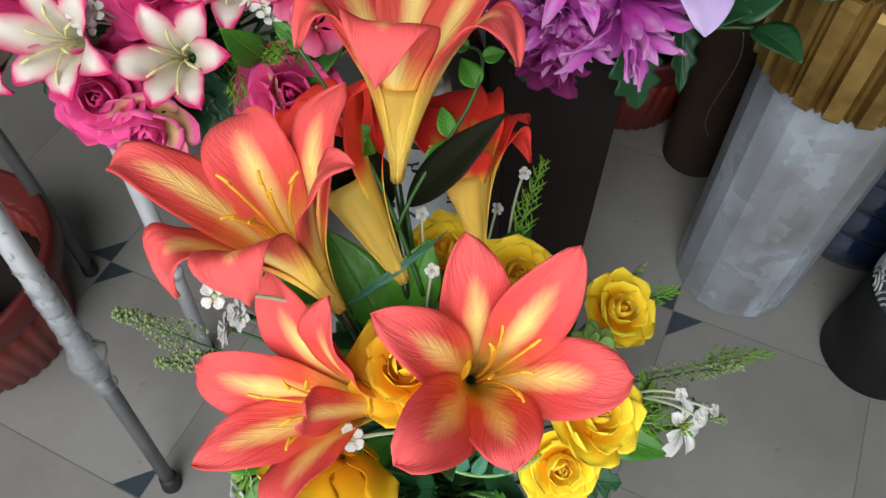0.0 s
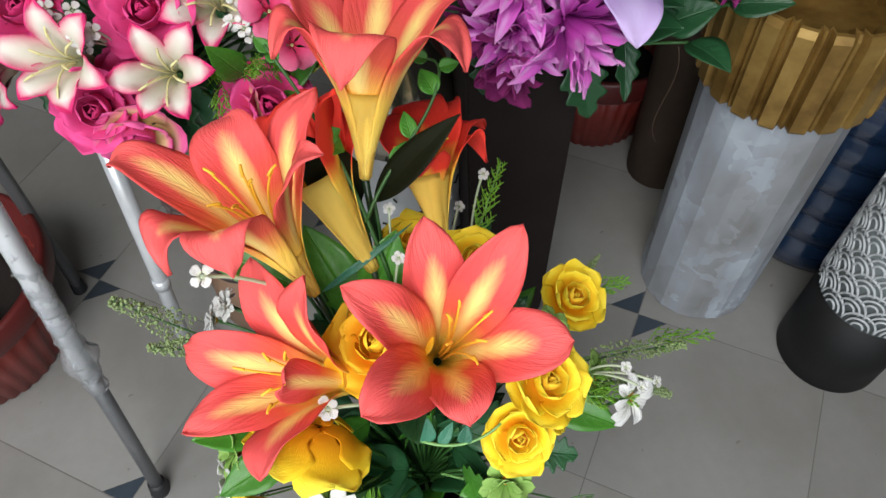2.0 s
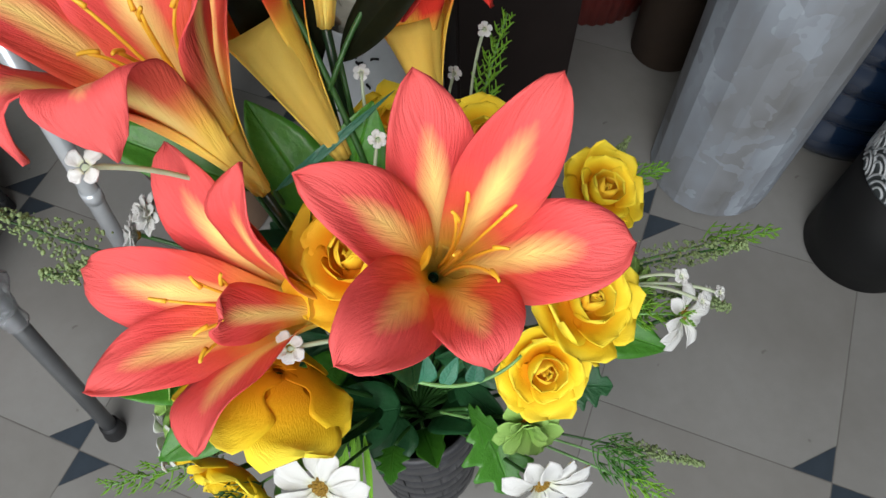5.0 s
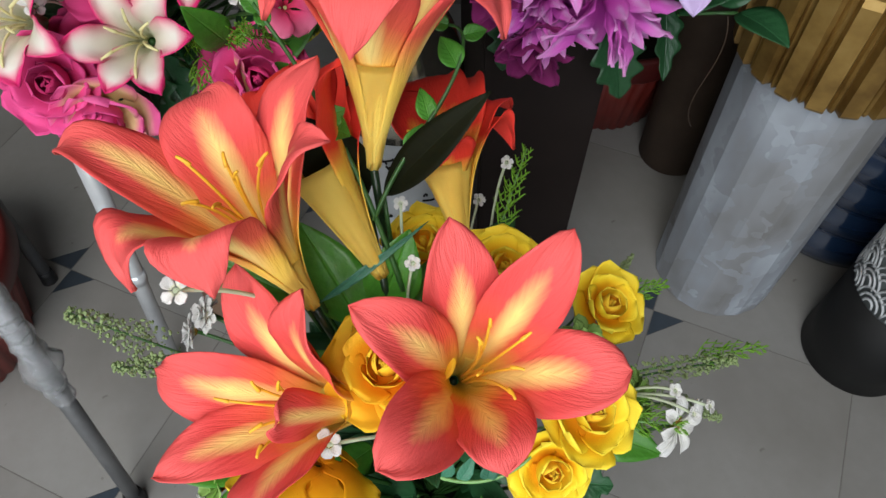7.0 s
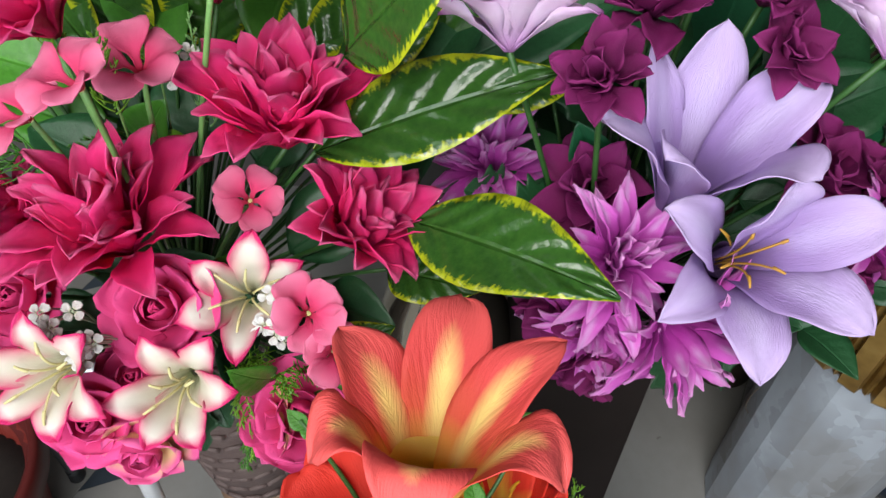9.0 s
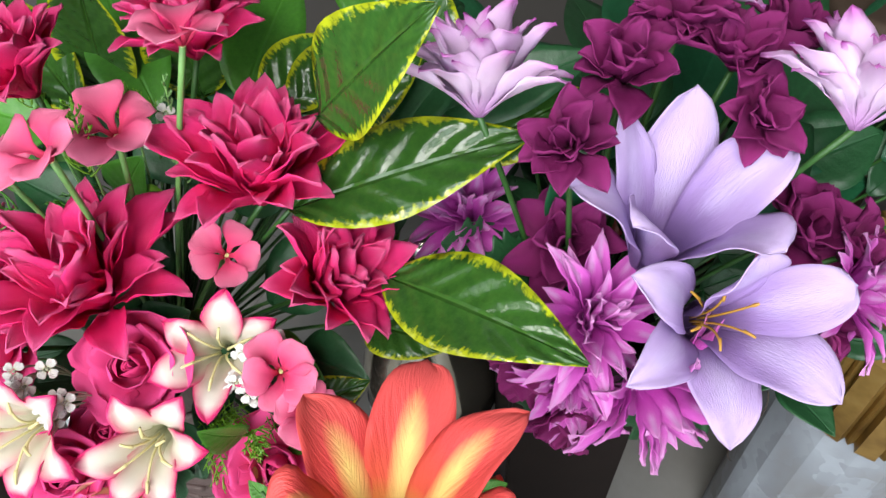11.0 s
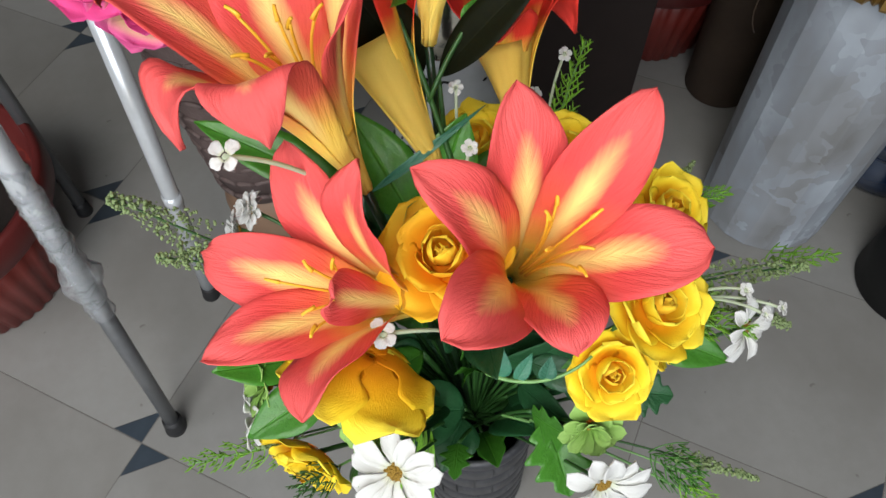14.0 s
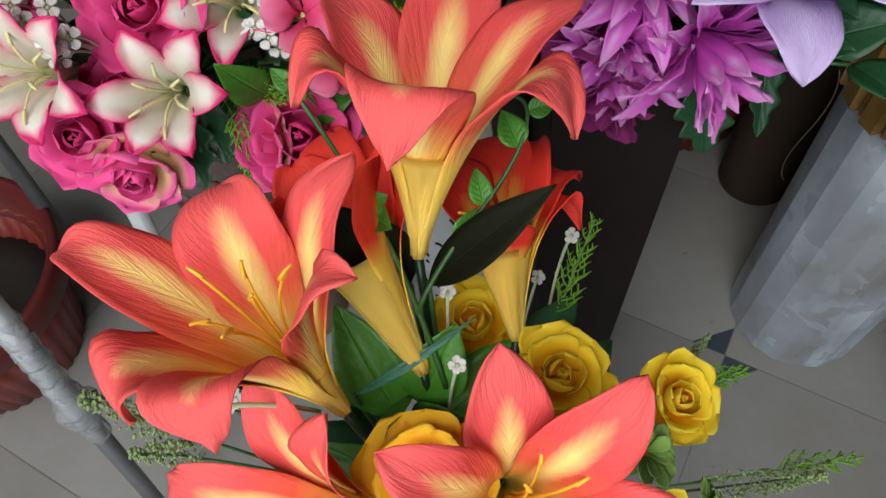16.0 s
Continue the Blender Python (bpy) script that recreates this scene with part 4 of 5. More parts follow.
# leaves
def leaf_sheet(length, w, fold=0.25, bend=0.15, lobes=0, depth=0.0, peak=0.45, sharp=1.7, wave=0.0, seed=0, nu=6, nv=14, w0=0.08):
    def f(u, v):
        s = u * 2 - 1
        hw = w * max(0.02, math.sin(math.pi * min(1.0, v) ** (0.5 / max(0.2, 1 - peak)))) ** 0.8 * (1 - 0.25 * v * v)
        if lobes:
            hw *= 1 - depth * (0.5 + 0.5 * math.cos(v * lobes * 2 * math.pi)) * (1 if v < 0.93 else 0)
        z = fold * abs(s) * hw - bend * length * v * v + wave * math.sin(8 * v + seed + s) * s
        y = length * v * (1 - 0.12 * bend) + (0.25 * hw * abs(s) if lobes else 0)
        return Vector((s * hw, y, z))
    return sheet(f, nu, nv, 0.0005)


LEAF_CACHE = {}


def leaf(base, tip, up, w, mat, label, group, fold=0.25, bend=0.15, lobes=0, depth=0.0, wave=0.0, seed=0, foot=None, name="leaf", parent=None, peak=0.45, sharp=1.7):
    m, length = between(base, tip, up)
    key = (round(w / length, 1), mat.name, fold, bend, lobes, depth, wave, seed % 3, peak, sharp)
    if key not in LEAF_CACHE:
        LEAF_CACHE[key] = mesh_of(leaf_sheet(1.0, round(w / length, 1) if w / length > 0.08 else w / length, fold, bend, lobes, depth, peak, sharp, wave / length, seed, 8 if lobes else 6, 30 if lobes else 14), "leaf", mat)
    me = LEAF_CACHE[key]
    # the tip drops by the bend: turn the frame up so that it ends where it should
    drop = Matrix.Rotation(math.atan(bend), 4, "X")
    sx = (w / length) / (round(w / length, 1) if w / length > 0.08 else w / length)
    mm = m @ drop @ Matrix.Diagonal((length * sx, length, length, 1))
    if parent:
        return place(name, me, parent, Matrix.Translation(-parent.location) @ mm)
    ob = thing("leaf_stalk" if foot else "leaf", base, label, "leaf", group)
    place("blade", me, ob, Matrix.Translation(-Vector(base)) @ mm)
    if foot:
        stem_between(base, foot, Matrix.Translation(-Vector(base)), 0.0016, None, M_STEM, ob)
    return ob


G2 = "leaves of the orange lily bouquet"
for k, (b, t, up, w, mat, fold, bend) in enumerate([
        ((-0.036, 0.255, 0.515), (-0.014, 0.285, 0.565), (0.1, -0.7, 0.7), 0.020, M_LEAF, 0.3, 0.1), ((-0.050, 0.250, 0.505), (-0.088, 0.300, 0.555), (0.2, -0.6, 0.8), 0.022, M_LEAF, 0.25, 0.15),
        ((-0.090, 0.262, 0.520), (-0.184, 0.292, 0.556), (0, -0.3, 1), 0.017, M_LEAF, 0.3, 0.1), ((-0.040, 0.245, 0.500), (-0.002, 0.235, 0.545), (0, -0.4, 1), 0.016, M_LEAF, 0.3, 0.35),
        ((-0.041, 0.304, 0.575), (-0.079, 0.306, 0.650), (0.3, -0.7, 0.5), 0.021, M_LEAF_BLACK_SHADED, 0.2, 0.12), ((-0.030, 0.302, 0.578), (0.037, 0.322, 0.647), (-0.5, -0.55, 0.65), 0.014, M_LEAF_BLACK_SHADED, 0.25, 0.12),
        ((-0.060, 0.260, 0.500), (-0.048, 0.225, 0.555), (0.7, -0.6, 0.2), 0.017, M_LEAF, 0.3, 0.1), ((-0.020, 0.255, 0.500), (0.035, 0.300, 0.520), (0, -0.4, 1), 0.020, M_LEAF, 0.3, 0.2),
        ((0.010, 0.270, 0.470), (0.062, 0.345, 0.495), (-0.3, -0.5, 0.8), 0.022, M_LEAF_DARK, 0.3, 0.2), ((0.030, 0.260, 0.440), (0.090, 0.330, 0.455), (-0.2, -0.4, 0.9), 0.024, M_LEAF_DARK, 0.3, 0.2),
        ((-0.130, 0.180, 0.440), (-0.178, 0.160, 0.470), (0, -0.3, 1), 0.016, M_LEAF, 0.3, 0.1), ((-0.110, 0.160, 0.440), (-0.160, 0.128, 0.435), (-0.2, -0.5, 0.9), 0.018, M_LEAF, 0.3, 0.2),
        ((0.100, 0.200, 0.440), (0.160, 0.178, 0.430), (0.1, -0.5, 0.9), 0.017, M_LEAF, 0.3, 0.2), ((0.100, 0.190, 0.420), (0.150, 0.215, 0.430), (0.1, -0.3, 0.9), 0.016, M_LEAF, 0.3, 0.2),
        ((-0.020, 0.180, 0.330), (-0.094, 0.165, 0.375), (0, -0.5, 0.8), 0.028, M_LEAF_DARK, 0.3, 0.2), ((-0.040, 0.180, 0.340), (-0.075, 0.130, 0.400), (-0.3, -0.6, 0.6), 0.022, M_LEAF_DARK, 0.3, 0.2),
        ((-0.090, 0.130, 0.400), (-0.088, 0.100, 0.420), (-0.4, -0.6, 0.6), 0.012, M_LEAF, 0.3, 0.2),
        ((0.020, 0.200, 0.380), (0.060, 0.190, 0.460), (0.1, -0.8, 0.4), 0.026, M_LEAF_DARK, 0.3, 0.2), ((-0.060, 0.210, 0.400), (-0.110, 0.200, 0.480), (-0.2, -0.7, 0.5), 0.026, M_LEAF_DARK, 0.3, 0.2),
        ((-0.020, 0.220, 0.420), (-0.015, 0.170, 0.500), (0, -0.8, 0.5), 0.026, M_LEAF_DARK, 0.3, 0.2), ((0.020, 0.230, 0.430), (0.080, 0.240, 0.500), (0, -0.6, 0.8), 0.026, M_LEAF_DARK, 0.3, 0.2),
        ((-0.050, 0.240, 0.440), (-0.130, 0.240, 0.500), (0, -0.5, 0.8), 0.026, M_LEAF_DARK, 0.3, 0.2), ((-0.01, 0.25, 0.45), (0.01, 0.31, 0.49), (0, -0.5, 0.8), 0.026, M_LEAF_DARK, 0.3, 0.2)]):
    leaf(b, t, up, w, mat, "pointed green cloth leaf of the lily bouquet" if mat == M_LEAF else "dark green cloth leaf of the lily bouquet", G2, fold, bend, foot=FOOT, seed=k)
# lobed leaves hanging round the vase's mouth
for k, (b, t, up, w, mat) in enumerate([
        ((0.040, 0.160, 0.372), (0.056, 0.108, 0.350), (0.2, -0.8, 0.5), 0.028, M_LEAF), ((0.030, 0.165, 0.370), (0.060, 0.135, 0.395), (0.2, -0.8, 0.6), 0.020, M_LEAF), ((0.090, 0.170, 0.400), (0.128, 0.166, 0.398), (0, -0.4, 0.9), 0.018, M_LEAF_DARK),
        ((-0.025, 0.150, 0.340), (-0.028, 0.120, 0.350), (-0.1, -0.8, 0.5), 0.014, M_LEAF), ((-0.070, 0.160, 0.410), (-0.052, 0.148, 0.425), (0, -0.6, 0.8), 0.014, M_LEAF_DARK)]):
    leaf(b, t, up, w, mat, "lobed green ivy leaf hanging over the vase", G2, 0.2, 0.25, 4, 0.42, seed=k, foot=(-0.005, 0.19, 0.26), peak=0.4)
# a grass blade that arches over the middle
leaf((-0.074, 0.253, 0.530), (-0.005, 0.287, 0.566), (0.3, -0.5, 0.8), 0.0032, M_LEAF_BLUE, "arching narrow grass blade, blue-green", G2, 0.4, 0.45, foot=FOOT)
for k in range(7):
    x = -0.066 + 0.0035 * k
    leaf((x, 0.155, 0.36 + 0.004 * (k % 3)), (x - 0.008 + 0.003 * (k % 4), 0.112, 0.295 + 0.008 * (k % 3)), (0, -0.8, 0.5), 0.0028, M_LEAF_LIME, "thin lime-green grass blade hanging by the vase", G2, 0.4, -0.15, foot=(-0.02, 0.19, 0.27))


# vine tendrils with small leaves
def vine(points, leaves, label, group, mat, stem_mat, r=0.0016, foot=None):
    ob = thing("vine", points[0], label, "vine", group)
    inv = Matrix.Translation(-Vector(points[0]))
    part("tendril", sweep([inv @ Vector(p) for p in points], r, r * 0.6, 7, 22), stem_mat, ob)
    for k, (t, d, w) in enumerate(leaves):
        b = bez(points, t)
        leaf(b, b + Vector(d) * 0.85, (0.1, -0.6, 0.8), w * 0.85, mat, "", "", 0.35, 0.2, seed=k, parent=ob, peak=0.35)
    return ob


vine([(-0.036, 0.285, 0.575), (-0.010, 0.322, 0.622), (0.004, 0.335, 0.60), (0.026, 0.352, 0.645), (0.030, 0.372, 0.652), (0.014, 0.382, 0.645)], [(0.35, (-0.006, 0.022, 0.012), 0.008), (0.62, (-0.012, 0.022, 0.010), 0.010), (0.82, (0.018, 0.006, 0.0), 0.007), (1.0, (-0.018, 0.004, 0.002), 0.007), (0.2, (0.012, 0.02, 0.01), 0.008)], "curling vine tendril with small heart leaves", G2, M_LEAF, M_STEM)
vine([(-0.020, 0.26, 0.53), (-0.044, 0.308, 0.610), (-0.062, 0.322, 0.648), (-0.092, 0.346, 0.692)], [(0.52, (0.013, -0.014, 0.008), 0.010), (0.56, (0.012, 0.004, 0.006), 0.008), (0.97, (-0.012, 0.008, 0.008), 0.006), (0.92, (-0.010, 0.014, 0.004), 0.006)], "straight green stalk with a small heart leaf", G2, M_LEAF, M_STEM, 0.0019)
vine([(-0.005, 0.158, 0.468), (0.020, 0.148, 0.462), (0.045, 0.152, 0.470), (0.060, 0.164, 0.478)], [(0.1, (0.003, 0.014, 0.022), 0.009), (0.5, (0.004, 0.012, 0.016), 0.007), (0.25, (0.012, 0.016, 0.014), 0.006)], "blue-green tendril with small oval leaves", G2, M_LEAF_BLUE, M_STEM_LIGHT, 0.0015)


# budding sprigs and feathery ferns
def sprig(base, tip, label, group, foot, seed, thick=0.012, count=150, mat=None, fern=False, name="sprig"):
    rng = random.Random(seed)
    base, tip = Vector(base), Vector(tip)
    ob = thing(name, base, label, "foliage", group)
    inv = Matrix.Translation(-base)
    d = tip - base
    L = d.length
    d.normalize()
    s = d.orthogonal().normalized()
    u = d.cross(s)
    part("stalk", sweep([inv @ Vector(foot), inv @ base, inv @ tip], 0.0014, 0.0006, 6, 14), M_STEM_LIGHT if fern else M_STEM, ob)
    bm = bmesh.new()
    if not fern:
        for i in range(int(count * 1.9)):
            k = rng.random() ** 0.8
            a = rng.uniform(0, 6.28)
            r = thick * (1.0 - 0.75 * k) * rng.uniform(0.3, 1.0)
            p = base + d * L * (0.12 + 0.88 * k) + r * (math.cos(a) * s + math.sin(a) * u)
            q = Matrix.Translation(inv @ p) @ Euler((rng.uniform(0, 6), rng.uniform(0, 6), 0)).to_matrix().to_4x4() @ Matrix.Diagonal((1, rng.uniform(0.6, 1), rng.uniform(1, 1.8), 1))
            bmesh.ops.create_icosphere(bm, subdivisions=1, radius=rng.uniform(0.0006, 0.0015), matrix=q)
        o = part("seed_head", bm, mat or M_SPRIG, ob)
        o["kind"] = "stuff"
    else:
        for i in range(count):
            k = i / count
            a = i * 2.4
            out = (math.cos(a) * s + math.sin(a) * u * 0.6)
            p = base + d * L * (0.1 + 0.9 * k)
            reach = thick * (1.1 - 0.7 * k)
            e = p + out * reach + d * reach * 0.9
            sweep([inv @ p, inv @ (p + out * reach * 0.6 + d * reach * 0.2), inv @ e], 0.0007, 0.0004, 4, 4, bm)
            for j in (0.45, 0.75):
                m = p.lerp(e, j)
                for sg in (-1, 1):
                    sweep([inv @ m, inv @ (m + d * reach * 0.35 + u * sg * reach * 0.28 + out * reach * 0.1)], 0.0006, 0.0004, 4, 1, bm)
        o = part("foliage", bm, mat or M_LEAF_LIME, ob)
        o["kind"] = "stuff"
    return ob


G3 = "sprigs of the orange lily bouquet"
LB = "grey-green sprig of small plastic buds"
LF = "feathery lime-green fern sprig"
sprig((-0.168, 0.228, 0.508), (-0.224, 0.236, 0.556), LB, G3, (-0.06, 0.22, 0.42), 1, 0.017, 170)
sprig((-0.160, 0.224, 0.500), (-0.205, 0.215, 0.520), LB, G3, (-0.06, 0.22, 0.42), 2, 0.013, 110)
sprig((0.135, 0.225, 0.462), (0.225, 0.246, 0.440), LB, G3, (0.04, 0.22, 0.42), 3, 0.015, 170)
sprig((0.140, 0.220, 0.455), (0.208, 0.206, 0.425), LB, G3, (0.04, 0.22, 0.42), 4, 0.013, 130)
sprig((0.185, 0.243, 0.450), (0.256, 0.262, 0.425), LF, G3, (0.05, 0.22, 0.43), 5, 0.012, 26, None, True)
sprig((0.125, 0.200, 0.455), (0.170, 0.190, 0.455), LF, G3, (0.05, 0.20, 0.42), 6, 0.014, 18, None, True)
sprig((-0.130, 0.140, 0.400), (-0.165, 0.136, 0.395), LB, G3, (-0.04, 0.19, 0.33), 7, 0.013, 130)
sprig((-0.140, 0.137, 0.390), (-0.225, 0.130, 0.362), LF, G3, (-0.04, 0.19, 0.33), 8, 0.016, 26, None, True)
sprig((-0.100, 0.118, 0.408), (-0.128, 0.100, 0.420), LF, G3, (-0.04, 0.17, 0.35), 9, 0.016, 16, M_STEM, True)
sprig((0.120, 0.140, 0.360), (0.198, 0.122, 0.335), LB, G3, (0.01, 0.175, 0.33), 10, 0.008, 150, M_SPRIG)
sprig((0.110, 0.138, 0.362), (0.150, 0.118, 0.348), LF, G3, (0.01, 0.175, 0.33), 11, 0.020, 26, M_LEAF, True)
sprig((0.130, 0.120, 0.350), (0.176, 0.094, 0.330), LF, G3, (0.03, 0.165, 0.35), 12, 0.014, 22, None, True)
sprig((0.045, 0.325, 0.490), (0.073, 0.388, 0.522), LF, G3, (0.02, 0.26, 0.42), 13, 0.014, 26, None, True)
sprig((0.150, 0.330, 0.420), (0.168, 0.352, 0.424), LB, G3, (0.05, 0.24, 0.40), 14, 0.006, 50)
sprig((0.160, 0.315, 0.420), (0.192, 0.325, 0.420), LF, G3, (0.05, 0.24, 0.40), 15, 0.010, 18, None, True)


# ---- pink bouquet ----
G4 = "flowers of the pink bouquet"
FOOT_P = (-0.275, 0.575, 0.46)
FOOT_U = (0.10, 0.58, 0.46)


def spike_meshes(mat, length, w, tooth=0.0, open_by=1.0):
    """Pointed petals of a rosette, from upright inner ones to spread outer ones."""
    out = []
    for k, (lean, count, scale) in enumerate(((0.16, 5, 0.72), (0.36, 8, 0.86), (0.62, 10, 0.95), (0.92, 12, 1.0), (1.22, 12, 0.95))):
        l = length * scale
        lean *= open_by
        a = lean * 0.75
        prof = [(0.003, 0.0), (l * 0.35 * math.sin(a) + 0.003, l * 0.35 * math.cos(a)), (l * 0.7 * math.sin(lean), l * 0.7 * math.cos(lean)), (l * math.sin(lean) + 0.002, l * math.cos(lean) - 0.004 * k)]
        out.append(([mesh_of(petal_sheet(prof, w, 0.004, 0.5, 1.25, 0.2, 0.45, 0.0018, k + s, 6, 12, 0.0004, tooth), "spike_petal", mat) for s in (0, 2)], count))
    return out


def spike_flower(meshes, at, d, size, label, group, foot, seed, first=0, last=5, name="dahlia", loose=0.22, share=1.0):
    rng = random.Random(seed)
    ob = thing(name, at, label, "flower", group)
    m = facing((0, 0, 0), d, rng.uniform(0, 360)) @ Matrix.Scale(size, 4)
    for k, (ms, count) in enumerate(meshes[first:last]):
        off = rng.uniform(0, 6.28)
        count = max(4, round(count * share))
        for i in range(count):
            t = Matrix.Rotation(off + 2 * math.pi * i / count + rng.uniform(-0.2, 0.2), 4, "Z") @ Matrix.Rotation(rng.uniform(-loose, loose), 4, "Y") @ Matrix.Rotation(rng.uniform(-loose, loose), 4, "X") @ Matrix.Scale(rng.uniform(0.8, 1.15), 4)
            place("petal", ms[i % 2], ob, m @ t)
    stem_between(at, foot, Matrix.Translation(-Vector(at)), 0.0022, None, M_STEM, ob)
    return ob


HOT = spike_meshes(M_HOT, 0.078, 0.0132, 0.05, 0.66)
LH = "hot pink spiky cloth dahlia"
for k, (p, d, s) in enumerate([((-0.134, 0.550, 0.702), (0.10, 0.0, 0.97), 1.22), ((-0.240, 0.488, 0.660), (0.0, -0.05, 0.97), 1.25), ((-0.102, 0.522, 0.635), (0.6, -0.1, 0.75), 1.08), ((-0.280, 0.580, 0.770), (-0.2, -0.1, 0.9), 0.95), ((-0.190, 0.640, 0.76), (0.0, 0.0, 1), 0.95), ((-0.335, 0.535, 0.63), (-0.5, -0.2, 0.8), 0.9)]):
    spike_flower(HOT, p, d, s, LH, G4, FOOT_P, 100 + k)
PR = rose_meshes("pink", M_PROSE, M_PROSE_IN, M_PROSE)
PRC = rose_meshes("cream", M_PROSE_TIP, M_PROSE, M_PROSE)
LR = "dusty pink cloth rose, its petals rolled at the rim"
for k, (ms, p, d, s) in enumerate([(PR, (-0.210, 0.452, 0.642), (0.02, -0.55, 0.8), 0.80), (PR, (-0.312, 0.462, 0.640), (-0.1, -0.5, 0.8), 0.80), (PR, (-0.260, 0.402, 0.590), (0.05, -0.85, 0.6), 0.72), (PR, (-0.125, 0.420, 0.565), (0.15, -0.6, 0.8), 0.90), (PRC, (-0.232, 0.394, 0.566), (0.1, -0.8, 0.1), 0.75), (PRC, (-0.145, 0.416, 0.560), (-0.7, -0.6, 0.6), 0.65), (PR, (-0.235, 0.425, 0.605), (0.1, -0.6, 0.6), 0.5), (PR, (-0.345, 0.42, 0.62), (-0.6, -0.5, 0.6), 0.8)]):
    rose(ms, p, d, s, LR if ms is PR else "cream and pink cloth rose seen from below", G4, FOOT_P, 120 + k)


def open_lily(at, d, size, mat, label, group, foot, seed, spread=0.052, depth=0.020, w=0.0155, droop=0.012, stamen_mat=None, stamens=True):
    """A lily by its throat and its facing; the six petals are spread evenly."""
    d = Vector(d).normalized()
    at = Vector(at)
    m = facing(at, d, 17 * seed)
    rng = random.Random(seed)
    tips = []
    for i in range(6):
        a = math.pi / 3 * i + rng.uniform(-0.15, 0.15)
        r = spread * size * rng.uniform(0.9, 1.1)
        tips.append((*(m @ Vector((r * math.cos(a), r * math.sin(a), depth * size * rng.uniform(0.6, 1.2)))), droop * size * rng.uniform(0.6, 1.6), w * size * rng.uniform(0.9, 1.1)))
    return lily(at - d * 0.05 * size, at, tips, mat, label, group, foot, stamens=stamens, seed=seed, reach=0.020 * size, stamen_mat=stamen_mat, stem_mat=M_STEM, lean=0.5, deep=0.030, tube=0.009, sharp=1.5, narrow=1.0)


M_PALE_STAMEN = plain("pale_stamen", (0.62, 0.58, 0.28), 0.5, 0, 0.15, 200)
LW = "white cloth lily edged in deep pink"
for k, (p, d, s) in enumerate([((-0.268, 0.402, 0.640), (-0.05, -0.75, 0.65), 0.86), ((-0.193, 0.404, 0.622), (0.1, -0.7, 0.65), 0.80), ((-0.157, 0.462, 0.645), (0.15, -0.6, 0.8), 0.85), ((-0.335, 0.410, 0.625), (-0.3, -0.75, 0.3), 0.75)]):
    open_lily(p, d, s, M_WLILY, LW, G4, FOOT_P, 140 + k, stamen_mat=M_PALE_STAMEN)
ME_PINK = flat_petal(0.030, 0.0135, M_PINK, 0.66, 3.2, 0.3, 0.35, nv=10)
for k, (p, d, s) in enumerate([((-0.150, 0.543, 0.831), (0.1, 0.15, 1), 0.99), ((-0.212, 0.479, 0.801), (-0.2, -0.3, 0.9), 0.95), ((-0.209, 0.537, 0.770), (0.1, -0.2, 0.9), 1.03), ((-0.165, 0.532, 0.665), (0.2, -0.5, 0.8), 0.9), ((-0.113, 0.450, 0.642), (0.2, -0.6, 0.8), 1.0), ((-0.281, 0.518, 0.749), (-0.3, -0.3, 0.9), 0.95), ((-0.098, 0.435, 0.620), (0.4, -0.6, 0.6), 0.85), ((-0.345, 0.49, 0.67), (-0.4, -0.3, 0.8), 1.0)]):
    ring_flower("blossom", p, d, 5, ME_PINK, M_PALE_STAMEN, 0.002, "soft pink cloth blossom with five rounded petals", G4, FOOT_P, 160 + k, s, tilt=0.35, stem_mat=M_STEM_LIGHT, stem_r=0.002)
for c, (cx, cy, cz) in enumerate([(-0.239, 0.415, 0.652), (-0.272, 0.430, 0.662), (-0.140, 0.446, 0.632), (-0.195, 0.560, 0.755), (-0.128, 0.46, 0.65)]):
    rng = random.Random(180 + c)
    for k in range(5):
        p = (cx + rng.uniform(-0.013, 0.013), cy + rng.uniform(-0.01, 0.01), cz + rng.uniform(-0.008, 0.01))
        ring_flower("blossom", p, to_eye(p), 4, ME_TINY, M_STEM_PALE, 0.0012, "tiny white plastic blossom in the pink bouquet", G4, (cx, cy + 0.03, cz - 0.05), 190 + c * 5 + k, 0.85, tilt=0, stem_mat=M_STEM_PALE, stem_r=0.0008)
G5 = "leaves of the pink bouquet"
LV = "large glossy green leaf edged in yellow"
for k, (b, t, up, w, bend) in enumerate([
        ((-0.112, 0.540, 0.705), (0.054, 0.555, 0.760), (-0.15, -0.45, 0.85), 0.036, 0.16), ((-0.050, 0.524, 0.655), (0.086, 0.438, 0.678), (0.15, -0.4, 0.9), 0.038, 0.2), ((-0.088, 0.565, 0.765), (-0.004, 0.515, 0.872), (-0.3, -0.7, 0.6), 0.036, 0.12),
        ((-0.100, 0.640, 0.690), (-0.028, 0.672, 0.745), (0, -0.5, 0.8), 0.028, 0.15), ((-0.070, 0.515, 0.610), (0.002, 0.486, 0.622), (0, -0.4, 0.9), 0.024, 0.25), ((-0.300, 0.690, 0.690), (-0.272, 0.672, 0.815), (0, -0.8, 0.5), 0.040, 0.1), ((-0.220, 0.690, 0.690), (-0.220, 0.690, 0.790), (0.1, -0.8, 0.4), 0.036, 0.1), ((-0.03, 0.66, 0.68), (-0.03, 0.735, 0.80), (0, -0.7, 0.6), 0.036, 0.1)]):
    leaf(b, t, up, w, M_LEAF_VAR, LV, G5, 0.22, bend, seed=k, foot=FOOT_P if b[0] < -0.05 else (-0.20, 0.56, 0.50), wave=0.003)
